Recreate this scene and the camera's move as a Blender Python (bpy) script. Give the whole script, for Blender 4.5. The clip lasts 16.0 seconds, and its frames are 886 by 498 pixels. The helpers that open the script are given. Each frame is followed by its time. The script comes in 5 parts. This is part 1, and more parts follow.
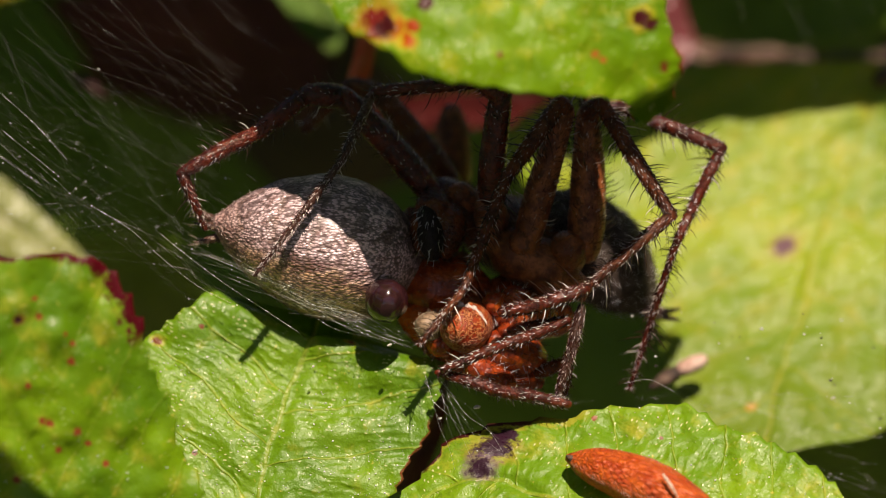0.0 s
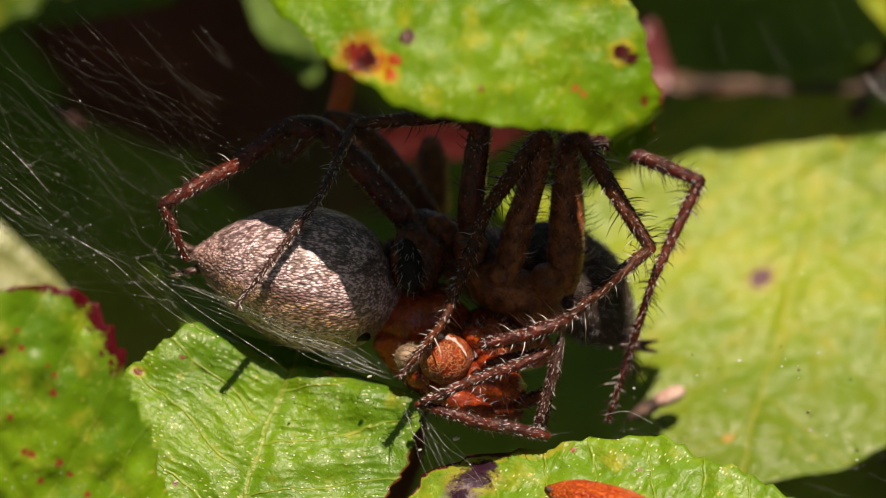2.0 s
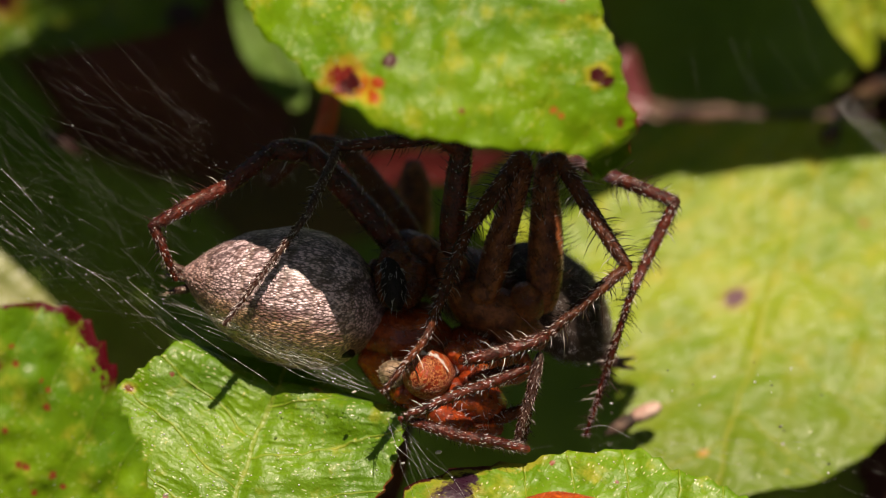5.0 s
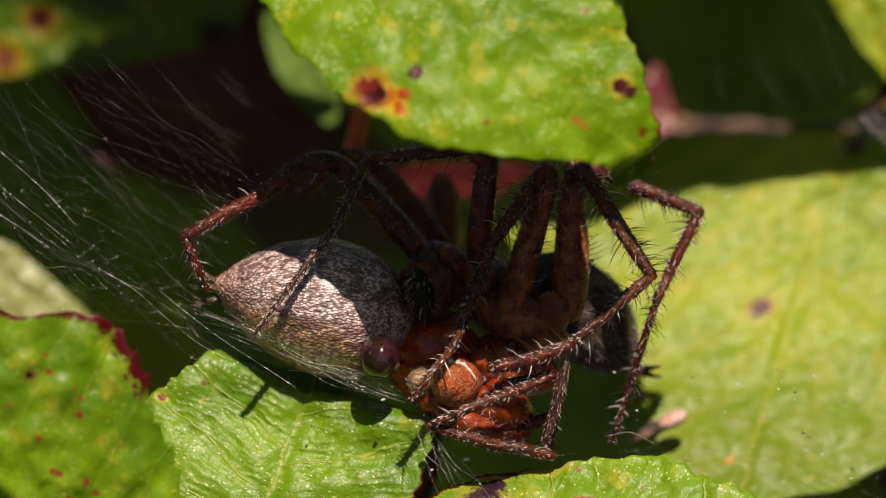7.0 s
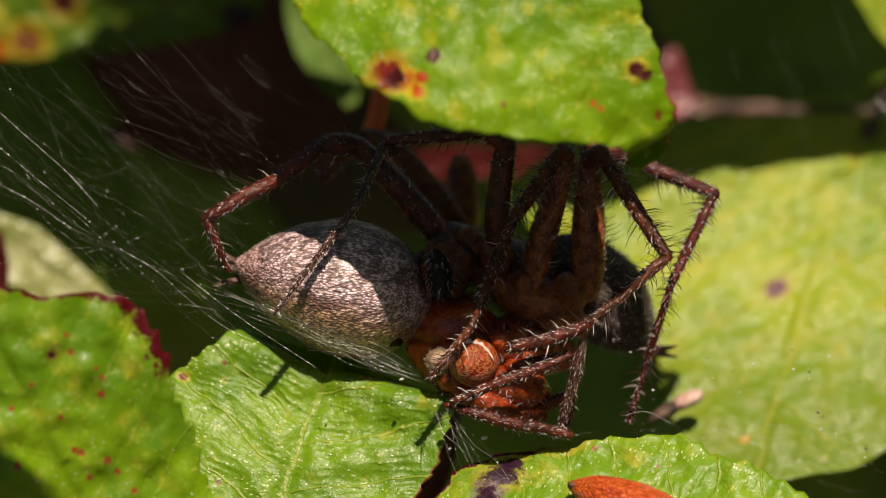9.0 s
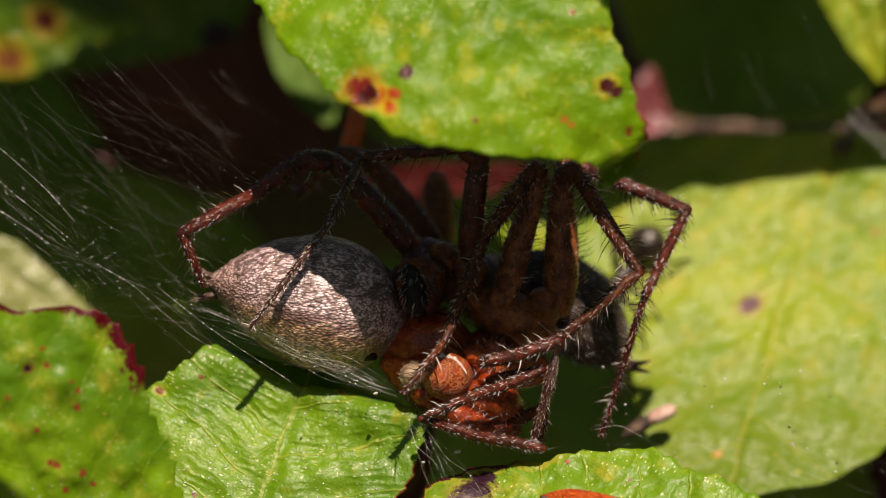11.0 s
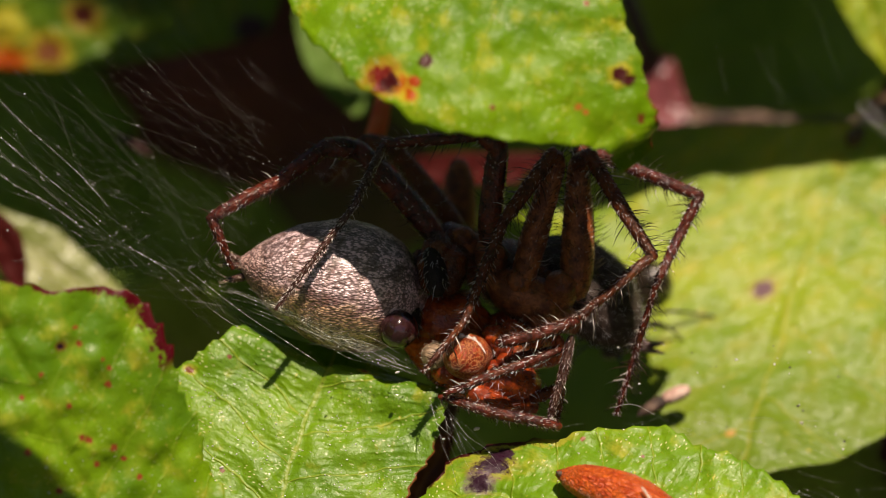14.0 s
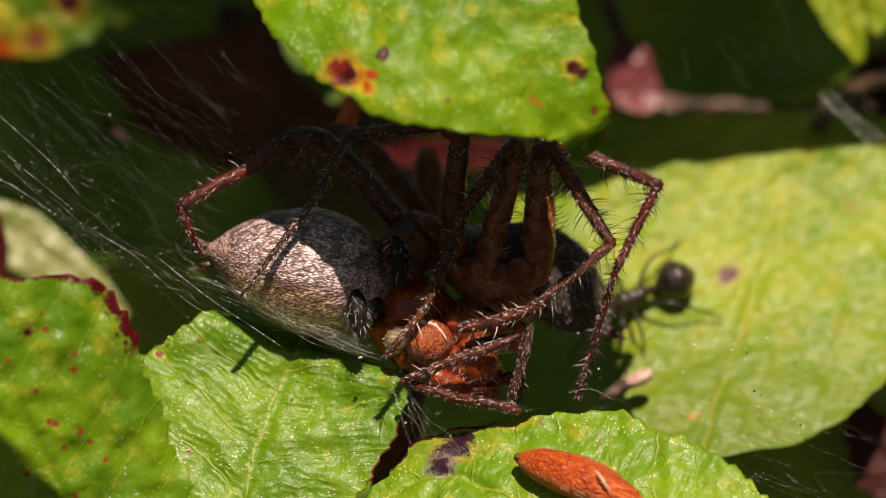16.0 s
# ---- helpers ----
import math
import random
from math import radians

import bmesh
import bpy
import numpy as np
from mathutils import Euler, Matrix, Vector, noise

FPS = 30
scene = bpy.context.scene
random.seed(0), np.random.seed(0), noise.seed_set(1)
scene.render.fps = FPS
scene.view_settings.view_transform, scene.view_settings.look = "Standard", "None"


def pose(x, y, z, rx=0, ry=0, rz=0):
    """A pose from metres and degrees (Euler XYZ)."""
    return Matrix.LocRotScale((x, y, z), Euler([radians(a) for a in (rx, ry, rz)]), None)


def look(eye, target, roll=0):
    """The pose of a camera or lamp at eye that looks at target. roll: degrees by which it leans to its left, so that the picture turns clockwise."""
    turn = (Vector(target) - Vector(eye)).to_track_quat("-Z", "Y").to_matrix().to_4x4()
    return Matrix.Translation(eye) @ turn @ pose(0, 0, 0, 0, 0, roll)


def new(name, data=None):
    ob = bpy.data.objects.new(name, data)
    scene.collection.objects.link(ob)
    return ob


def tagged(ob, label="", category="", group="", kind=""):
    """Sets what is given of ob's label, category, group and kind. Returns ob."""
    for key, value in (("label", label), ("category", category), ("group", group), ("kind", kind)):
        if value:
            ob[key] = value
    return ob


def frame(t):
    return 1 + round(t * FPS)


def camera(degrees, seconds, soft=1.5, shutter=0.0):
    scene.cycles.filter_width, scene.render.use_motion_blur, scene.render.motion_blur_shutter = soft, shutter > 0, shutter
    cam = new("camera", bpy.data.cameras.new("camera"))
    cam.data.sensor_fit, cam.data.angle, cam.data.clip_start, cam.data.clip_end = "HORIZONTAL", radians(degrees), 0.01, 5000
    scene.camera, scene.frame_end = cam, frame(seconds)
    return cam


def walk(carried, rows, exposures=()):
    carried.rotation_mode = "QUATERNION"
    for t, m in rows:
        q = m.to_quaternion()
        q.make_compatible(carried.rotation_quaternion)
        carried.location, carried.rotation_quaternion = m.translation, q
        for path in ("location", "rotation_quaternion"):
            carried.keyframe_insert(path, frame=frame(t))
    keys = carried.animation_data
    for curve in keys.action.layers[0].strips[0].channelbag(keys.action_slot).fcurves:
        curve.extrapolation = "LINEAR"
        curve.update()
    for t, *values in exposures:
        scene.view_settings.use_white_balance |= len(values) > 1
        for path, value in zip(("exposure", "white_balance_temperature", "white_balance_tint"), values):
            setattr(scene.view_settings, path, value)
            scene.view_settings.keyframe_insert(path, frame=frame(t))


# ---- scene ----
# The clearing among the bramble leaves has its own axes: x across, y away from the viewer, z up the picture, in millimetres.
MM = 0.001
NEST = pose(0, 0, 0.40, -22, 0, 0)


def eye_pose(x, y, z, yaw, pitch, roll):
    """A pose in the clearing's axes, millimetres and degrees."""
    return NEST @ pose(x * MM, y * MM, z * MM) @ pose(0, 0, 0, 0, 0, yaw) @ pose(0, 0, 0, 90 + pitch) @ pose(0, 0, 0, 0, 0, roll)


cam = camera(8.0, 16.0, soft=0.6)
cam.data.dof.use_dof = True
cam.data.dof.aperture_fstop = 27
PATH = [
    (0, -0.01, -259.99, 0.00, -0.006, -0.002, -0.001),
    (0.5, -0.52, -260.32, 0.36, -0.147, -0.164, 0.006),
    (1, -0.69, -260.61, 0.46, -0.267, -0.149, 0.009),
    (1.5, -0.44, -261.21, 0.28, -0.282, 0.052, 0.004),
    (2, -1.28, -261.24, 1.05, -0.467, 0.057, 0.128),
    (2.5, -2.08, -261.63, 0.79, -0.704, 0.205, 0.267),
    (3, -1.19, -263.86, -0.38, -0.580, 0.470, 0.308),
    (5.5, -0.83, -269.51, -1.03, -0.440, 0.693, -0.080),
    (6, -0.07, -270.72, -1.31, -0.124, 0.767, -0.067),
    (6.5, 0.10, -272.15, -2.95, 0.034, 1.153, -0.167),
    (7, 1.04, -272.90, -2.88, 0.131, 1.143, -0.191),
    (7.5, 1.45, -272.73, -1.91, 0.226, 0.870, -0.182),
    (8, 0.41, -273.23, -2.21, 0.162, 0.823, -0.135),
    (8.5, 1.08, -274.33, -1.84, 0.377, 0.742, 0.001),
    (9, 1.82, -275.82, -2.82, 0.456, 0.949, -0.148),
    (9.5, 3.87, -277.61, -3.88, 0.750, 1.205, -0.172),
    (11.8, 4.30, -278.81, -3.51, 0.587, 1.342, 0.006),
    (12, 1.59, -281.08, -4.22, 0.060, 1.473, 0.059),
    (12.5, 9.52, -282.39, -3.56, 1.612, 1.185, 0.229),
    (13, 9.20, -284.77, -3.72, 1.577, 1.098, 0.214),
    (13.5, 8.37, -286.76, -7.44, 1.601, 1.762, 0.162),
    (14, 7.45, -287.69, -5.91, 1.518, 1.516, 0.031),
    (14.5, 11.56, -288.65, -4.38, 2.220, 1.209, 0.070),
    (15, 12.34, -289.56, -6.37, 2.209, 1.552, 0.081),
    (15.5, 16.83, -290.55, -2.23, 2.971, 0.745, 0.164),
    (16, 17.18, -293.64, -3.79, 3.055, 0.959, 0.130),
]
walk(cam, [(row[0], eye_pose(*row[1:])) for row in PATH], exposures=[(0.0, 0.29, 7500, 26), (2.0, 0.26, 7500, 26), (6.0, 0.21, 7500, 26), (16.0, 0.22, 7500, 26)])

# ---- light ----
SUN_WAY = NEST.to_3x3() @ Vector((0.19, -1.0, 1.0)).normalized()
world = bpy.data.worlds.new("sky")
scene.world = world
world.use_nodes = True
sky = world.node_tree.nodes.new("ShaderNodeTexSky")
sky.sky_type = "NISHITA"
sky.sun_disc = False
sky.sun_elevation = math.asin(SUN_WAY.z)
sky.sun_rotation = math.atan2(SUN_WAY.x, SUN_WAY.y)
world.node_tree.links.new(sky.outputs["Color"], world.node_tree.nodes["Background"].inputs["Color"])
world.node_tree.nodes["Background"].inputs["Strength"].default_value = 0.047
sun = new("sun", bpy.data.lights.new("sun", "SUN"))
sun.data.energy = 5.0
sun.data.angle = radians(0.55)
sun.data.color = (1.0, 0.95, 0.80)
sun.matrix_world = look(SUN_WAY * 3, (0, 0, 0))


# ---- materials ----
class Nodes:
    """A short way to write node trees."""

    def __init__(self, name):
        self.mat = bpy.data.materials.new(name)
        self.mat.use_nodes = True
        self.tree = self.mat.node_tree
        self.tree.nodes.clear()

    def add(self, kind, operation="", data_type="", interpolation_type="", feature="", voronoi_dimensions=""):
        node = self.tree.nodes.new("ShaderNode" + kind)
        if operation:
            node.operation = operation
        if data_type:
            node.data_type = data_type
        if interpolation_type:
            node.interpolation_type = interpolation_type
        if feature:
            node.feature = feature
        if voronoi_dimensions:
            node.voronoi_dimensions = voronoi_dimensions
        return node

    def plug(self, node, **inputs):
        for key, value in inputs.items():
            socket = node.inputs[int(key[1:])] if key[0] == "i" and key[1:].isdigit() else node.inputs[key.replace("_", " ")]
            if isinstance(value, bpy.types.NodeSocket):
                self.tree.links.new(value, socket)
            else:
                socket.default_value = value
        return node

    def math(self, operation, a, b=0.0, c=0.0):
        return self.plug(self.add("Math", operation=operation), i0=a, i1=b, i2=c).outputs[0]

    def step(self, value, low, high):
        node = self.add("MapRange", interpolation_type="SMOOTHSTEP")
        return self.plug(node, Value=value, From_Min=low, From_Max=high).outputs[0]

    def noise(self, vector, scale, detail=3.0, rough=0.6):
        return self.plug(self.add("TexNoise"), Vector=vector, Scale=scale, Detail=detail, Roughness=rough).outputs["Fac"]

    def mix(self, fac, a, b):
        node = self.add("Mix", data_type="RGBA")
        return self.plug(node, i0=fac, i6=a, i7=b).outputs[2]

    def bump(self, height, distance, strength=1.0, normal=None):
        node = self.plug(self.add("Bump"), Height=height, Distance=distance, Strength=strength)
        if normal:
            self.plug(node, Normal=normal)
        return node.outputs[0]

    def done(self, shader):
        self.plug(self.add("OutputMaterial"), Surface=shader)
        return self.mat


def rgb(r, g, b):
    return (r, g, b, 1.0)


def leaf_material(name, green, deep, yellow, yellowing=0.5, spots=(), spacing=2.6, slope=0.75, gloss=0.36, through_light=0.3, shine=0.5, relief=0.00008, vein=0.6, rims=(), ladder=0.6, lean=0.3, pitch=2.6, quilt=0.5, midrib=1.0, glint_specks=0.0, greener=None):
    """Living leaf: veins by the leaf's own length and breadth (millimetres), rungs between them, yellowing, dots, spots
    and painted glints.
    """
    n = Nodes(name)
    uv = n.add("UVMap").outputs[0]
    wob = n.plug(n.add("TexNoise"), Vector=uv, Scale=0.35, Detail=3.0).outputs["Color"]
    off = n.plug(n.add("VectorMath", operation="SUBTRACT"), i0=wob, i1=(0.5, 0.5, 0.5)).outputs[0]
    off = n.plug(n.add("VectorMath", operation="SCALE"), i0=off, Scale=1.1).outputs[0]
    bent = n.plug(n.add("VectorMath", operation="ADD"), i0=uv, i1=off).outputs[0]
    sep = n.plug(n.add("SeparateXYZ"), Vector=bent)
    along, across = sep.outputs[0], sep.outputs[1]
    wide = n.math("ABSOLUTE", across)
    q = n.math("DIVIDE", n.math("SUBTRACT", along, n.math("MULTIPLY", wide, slope)), spacing)
    q = n.math("ADD", q, n.math("MULTIPLY", n.math("GREATER_THAN", across, 0.0), 0.37))
    near = n.math("SUBTRACT", 0.5, n.math("ABSOLUTE", n.math("SUBTRACT", n.math("FRACT", q), 0.5)))
    side_vein = n.step(near, 0.035, 0.0)
    mid_vein = n.step(wide, 0.13, 0.03)
    veins = n.math("MAXIMUM", n.math("MULTIPLY", side_vein, 0.75), n.math("MULTIPLY", mid_vein, midrib))
    # rungs: fine veins between the side veins, with the blade swollen between them
    small = n.noise(uv, 5.0, 3.0)
    rung = n.math("MULTIPLY", n.math("SUBTRACT", along, n.math("MULTIPLY", wide, lean)), pitch)
    rung = n.math("ADD", rung, n.math("MULTIPLY", n.noise(uv, 0.6, 3.0), 1.5))
    apart = n.math("ABSOLUTE", n.math("SUBTRACT", n.math("FRACT", rung), 0.5))
    swollen = n.step(apart, 0.0, 0.42)
    fine = n.math("MULTIPLY", n.step(apart, 0.16, 0.0), n.step(n.noise(uv, 1.3, 3.0), 0.36, 0.6))
    pads = n.plug(n.add("TexVoronoi", feature="SMOOTH_F1", voronoi_dimensions="2D"), Vector=bent, Scale=1.15).outputs["Distance"]
    big = n.noise(uv, 0.16, 3.0)
    mid = n.noise(uv, 0.7, 4.0)
    colour = n.mix(n.step(big, 0.35, 0.65), rgb(*deep), rgb(*green))
    yellowed = n.math("ADD", mid, n.math("MULTIPLY", veins, 0.06))
    colour = n.mix(n.math("MULTIPLY", n.step(yellowed, 0.62 - 0.2 * yellowing, 0.80), 0.8), colour, rgb(*yellow))
    colour = n.mix(n.math("MULTIPLY", n.step(small, 0.35, 0.75), 0.28), colour, rgb(*[c * 0.66 for c in green]))
    # shade in the hollows between the pads, put into the colour
    colour = n.mix(n.math("MULTIPLY", n.step(pads, 0.35, 0.75), 0.15), colour, rgb(*[c * 0.75 for c in deep]))
    if greener:
        colour = n.mix(n.math("MULTIPLY", n.step(n.math("ADD", along, n.math("MULTIPLY", mid, 5.0)), greener[0] + 2.5, greener[1] + 2.5), 0.85), colour, rgb(*[c * 0.72 for c in deep]))
    pale = (min(1, yellow[0] * 1.25 + 0.05), min(1, yellow[1] * 1.15 + 0.05), yellow[2] * 1.6 + 0.04)
    colour = n.mix(n.math("MULTIPLY", veins, vein * 0.5), colour, rgb(*pale))
    # valleys along the rungs darkened in the colour, like creases in shade
    colour = n.mix(n.math("MULTIPLY", fine, 0.2 * ladder), colour, rgb(*[c * 0.55 for c in deep]))
    fleck = n.math("MULTIPLY", n.step(n.noise(uv, 3.2, 3.0), 0.62, 0.72), n.step(n.noise(uv, 0.3, 2.0), 0.45, 0.62))
    colour = n.mix(n.math("MULTIPLY", fleck, 0.8), colour, rgb(*pale))
    if glint_specks:
        # pale specks painted into the colour as wet glints, drawn out along the rungs
        stretched = n.plug(n.add("VectorMath", operation="MULTIPLY"), i0=bent, i1=(6.4, 2.6, 1.0)).outputs[0]
        grains = n.plug(n.add("TexVoronoi", voronoi_dimensions="2D"), Vector=stretched, Scale=0.9)
        chosen = n.math("GREATER_THAN", n.plug(n.add("SeparateColor"), Color=grains.outputs["Color"]).outputs[0], 0.5)
        speck = n.math("MULTIPLY", n.step(grains.outputs["Distance"], 0.22, 0.06), n.math("MULTIPLY", chosen, n.step(n.noise(uv, 0.45, 3.0), 0.46, 0.6)))
        colour = n.mix(n.math("MULTIPLY", speck, glint_specks), colour, rgb(0.80, 0.82, 0.45))
    ragged = n.math("MULTIPLY", n.math("SUBTRACT", n.noise(uv, 2.6, 4.0, 0.7), 0.5), 1.0)
    for a, b, r, tone, halo in spots:
        far = n.plug(n.add("VectorMath", operation="DISTANCE"), i0=uv, i1=(a, b, 0.0)).outputs["Value"]
        far = n.math("ADD", far, n.math("MULTIPLY", ragged, r * 2.2))
        if halo:
            colour = n.mix(n.math("MULTIPLY", n.step(far, 1.9 * r, 0.8 * r), 0.7), colour, rgb(*halo))
        colour = n.mix(n.step(far, 1.1 * r, 0.6 * r), colour, rgb(*tone))
    if rims:
        edge = n.add("UVMap")
        edge.uv_map = "rim"
        cut = n.plug(n.add("SeparateXYZ"), Vector=edge.outputs[0])
        for tone, flank, start, end, width in rims:
            out = n.math("ADD", n.math("MULTIPLY", cut.outputs[1], flank), n.math("MULTIPLY", ragged, width * 3.2))
            mask = n.math("MULTIPLY", n.step(out, 1 - width, 1 - width * 0.55), n.math("MULTIPLY", n.step(cut.outputs[0], start, start + 0.04), n.step(cut.outputs[0], end, end - 0.04)))
            colour = n.mix(n.math("MULTIPLY", mask, 0.99), colour, rgb(*tone))
    patchy = n.step(n.noise(uv, 0.55, 3.0), 0.38, 0.66)
    height = n.math("SUBTRACT", n.math("MULTIPLY", n.math("MULTIPLY", swollen, patchy), ladder), n.math("MULTIPLY", veins, 0.6))
    height = n.math("ADD", height, n.math("MULTIPLY", n.noise(uv, 2.0, 4.0), 0.9))
    normal = n.bump(n.math("SUBTRACT", 1.0, pads), 0.0004 * quilt, 1.0)
    normal = n.bump(height, relief, 1.0, normal)
    normal = n.bump(n.noise(uv, 5.5, 2.0), relief * 0.55, 1.0, normal)
    rough = n.math("ADD", gloss, n.math("MULTIPLY", n.math("SUBTRACT", mid, 0.5), 0.3))
    rough = n.math("SUBTRACT", rough, n.math("MULTIPLY", n.step(n.noise(uv, 7.0, 2.0), 0.52, 0.7), gloss * 0.55))
    skin = n.plug(n.add("BsdfPrincipled"), Base_Color=colour, Roughness=rough, Normal=normal)
    skin.inputs["Specular IOR Level"].default_value = shine
    tint = n.add("Mix", data_type="RGBA")
    tint.blend_type = "MULTIPLY"
    lit = n.plug(tint, i0=1.0, i6=colour, i7=rgb(1.5, 1.3, 0.7)).outputs[2]
    glow = n.plug(n.add("BsdfTranslucent"), Color=lit, Normal=normal)
    return n.done(n.plug(n.add("MixShader"), i0=through_light, i1=skin.outputs[0], i2=glow.outputs[0]).outputs[0])


def skin_material(name, dark, light, scale=2.0, rough=0.45, grain=20.0, depth=0.00002, metallic=0.0, bands=None, coat=0.0, shine=0.5):
    """Horny or furry skin, with mottling at two scales; scale and grain count per millimetre."""
    n = Nodes(name)
    place = n.plug(n.add("VectorMath", operation="SCALE"), i0=n.add("TexCoord").outputs["Object"], Scale=1000.0).outputs[0]
    a, b = n.noise(place, scale, 4.0), n.noise(place, grain, 2.0)
    colour = n.mix(n.step(a, 0.35, 0.68), rgb(*dark), rgb(*light))
    colour = n.mix(n.math("MULTIPLY", n.step(b, 0.45, 0.7), 0.45), colour, rgb(*[c * 0.4 for c in dark]))
    if bands:
        colour = n.mix(n.math("MULTIPLY", n.step(n.noise(place, bands[0], 2.0), 0.56, 0.66), bands[1]), colour, rgb(*bands[2]))
    bump = n.bump(n.math("ADD", n.math("MULTIPLY", a, 0.6), b), depth, 0.9)
    skin = n.plug(n.add("BsdfPrincipled"), Base_Color=colour, Roughness=n.math("ADD", rough, n.math("MULTIPLY", n.math("SUBTRACT", b, 0.5), 0.25)), Normal=bump)
    skin.inputs["Metallic"].default_value = metallic
    skin.inputs["Coat Weight"].default_value = coat
    skin.inputs["Coat Roughness"].default_value = 0.08
    skin.inputs["Specular IOR Level"].default_value = shine
    return n.done(skin.outputs[0])


def petal_material(name, dark, light, crease):
    """A dried petal: lengthwise net of creases over mottled orange."""
    n = Nodes(name)
    place = n.plug(n.add("VectorMath", operation="SCALE"), i0=n.add("TexCoord").outputs["Object"], Scale=1000.0).outputs[0]
    place = n.plug(n.add("VectorRotate"), Vector=place, Axis=(0.0, 1.0, 0.0), Angle=-0.38).outputs[0]
    long = n.plug(n.add("VectorMath", operation="MULTIPLY"), i0=place, i1=(0.5, 3.4, 3.4)).outputs[0]
    net = n.plug(n.add("TexVoronoi", feature="DISTANCE_TO_EDGE"), Vector=long, Scale=2.0).outputs["Distance"]
    a = n.noise(long, 1.1, 4.0)
    colour = n.mix(n.step(a, 0.32, 0.66), rgb(*dark), rgb(*light))
    colour = n.mix(n.math("MULTIPLY", n.step(net, 0.09, 0.0), 0.45), colour, rgb(*crease))
    bump = n.bump(n.math("ADD", n.step(net, 0.0, 0.2), n.noise(place, 6.0, 3.0)), 0.00012, 0.8)
    skin = n.plug(n.add("BsdfPrincipled"), Base_Color=colour, Roughness=0.42, Normal=bump)
    return n.done(skin.outputs[0])


def abdomen_material(name, upper, lower, fleck, middle):
    """Furry abdomen: silvery pink above, tan below, a mottled purple-brown band between, lying hairs and faint folds
    with painted shadow lines.
    """
    n = Nodes(name)
    place = n.plug(n.add("VectorMath", operation="SCALE"), i0=n.add("TexCoord").outputs["Object"], Scale=1000.0).outputs[0]
    sep = n.plug(n.add("SeparateXYZ"), Vector=place)
    lift = n.math("ADD", sep.outputs[2], n.math("MULTIPLY", sep.outputs[0], 0.28))
    lift = n.math("ADD", lift, n.math("MULTIPLY", n.math("SUBTRACT", n.noise(place, 0.8, 4.0), 0.5), 1.3))
    low = n.mix(n.step(n.noise(place, 0.5, 3.0), 0.4, 0.65), rgb(*lower), rgb(lower[0] * 0.7, lower[1] * 0.72, lower[2] * 0.6))
    colour = n.mix(n.step(lift, middle - 0.35, middle + 0.45), low, rgb(*upper))
    colour = n.mix(n.math("MULTIPLY", n.step(sep.outputs[0], -8.2, -10.2), 0.6), colour, rgb(0.36, 0.16, 0.08))
    streak = n.plug(n.add("VectorMath", operation="MULTIPLY"), i0=place, i1=(0.7, 1.4, 1.8)).outputs[0]
    band = n.step(n.math("ABSOLUTE", n.math("SUBTRACT", lift, middle)), 0.9, 0.15)
    colour = n.mix(n.math("MULTIPLY", n.math("MULTIPLY", band, n.step(n.noise(streak, 1.3, 5.0), 0.44, 0.58)), 0.85), colour, rgb(0.13, 0.045, 0.045))
    mottle = n.math("MULTIPLY", n.step(n.noise(streak, 2.2, 4.0), 0.51, 0.60), n.step(n.noise(place, 0.45, 2.0), 0.36, 0.54))
    colour = n.mix(n.math("MULTIPLY", mottle, 0.85), colour, rgb(0.16, 0.075, 0.06))
    ridge = n.math("MULTIPLY", n.step(lift, middle + 1.5, middle + 2.1), n.step(n.noise(streak, 1.2, 4.0), 0.48, 0.56))
    colour = n.mix(n.math("MULTIPLY", ridge, 0.85), colour, rgb(*fleck))
    fold = n.math("ADD", n.math("MULTIPLY", n.math("SUBTRACT", sep.outputs[0], n.math("MULTIPLY", sep.outputs[2], 0.35)), 0.62), n.noise(place, 0.4, 2.0))
    fold = n.math("ABSOLUTE", n.math("SUBTRACT", n.math("FRACT", fold), 0.5))
    # shadow lines of the folds, darkened in the colour
    colour = n.mix(n.math("MULTIPLY", n.step(fold, 0.12, 0.0), 0.5), colour, rgb(*[v * 0.3 for v in lower]))
    # pale scale-like hairs on dark skin, each one a tiny glossy grain
    hairs = n.plug(n.add("VectorMath", operation="MULTIPLY"), i0=place, i1=(4.6, 9.5, 9.5)).outputs[0]
    grain = n.plug(n.add("TexVoronoi"), Vector=hairs, Scale=1.0)
    between = n.step(n.math("ADD", grain.outputs["Distance"], n.math("MULTIPLY", n.math("SUBTRACT", n.noise(place, 2.5, 4.0), 0.5), 0.9)), 0.36, 0.66)
    colour = n.mix(n.math("MULTIPLY", between, 0.8), colour, rgb(0.060, 0.026, 0.020))
    rise = n.math("SUBTRACT", n.math("MULTIPLY", grain.outputs["Distance"], -1.0), n.math("MULTIPLY", n.step(fold, 0.22, 0.0), 1.2))
    bump = n.bump(rise, 0.00006, 1.0)
    skin = n.plug(n.add("BsdfPrincipled"), Base_Color=colour, Roughness=n.math("ADD", 0.30, n.math("MULTIPLY", between, 0.3)), Normal=bump)
    skin.inputs["Specular IOR Level"].default_value = 1.0
    skin.inputs["Coat Weight"].default_value = 0.45
    skin.inputs["Coat Roughness"].default_value = 0.33
    return n.done(skin.outputs[0])


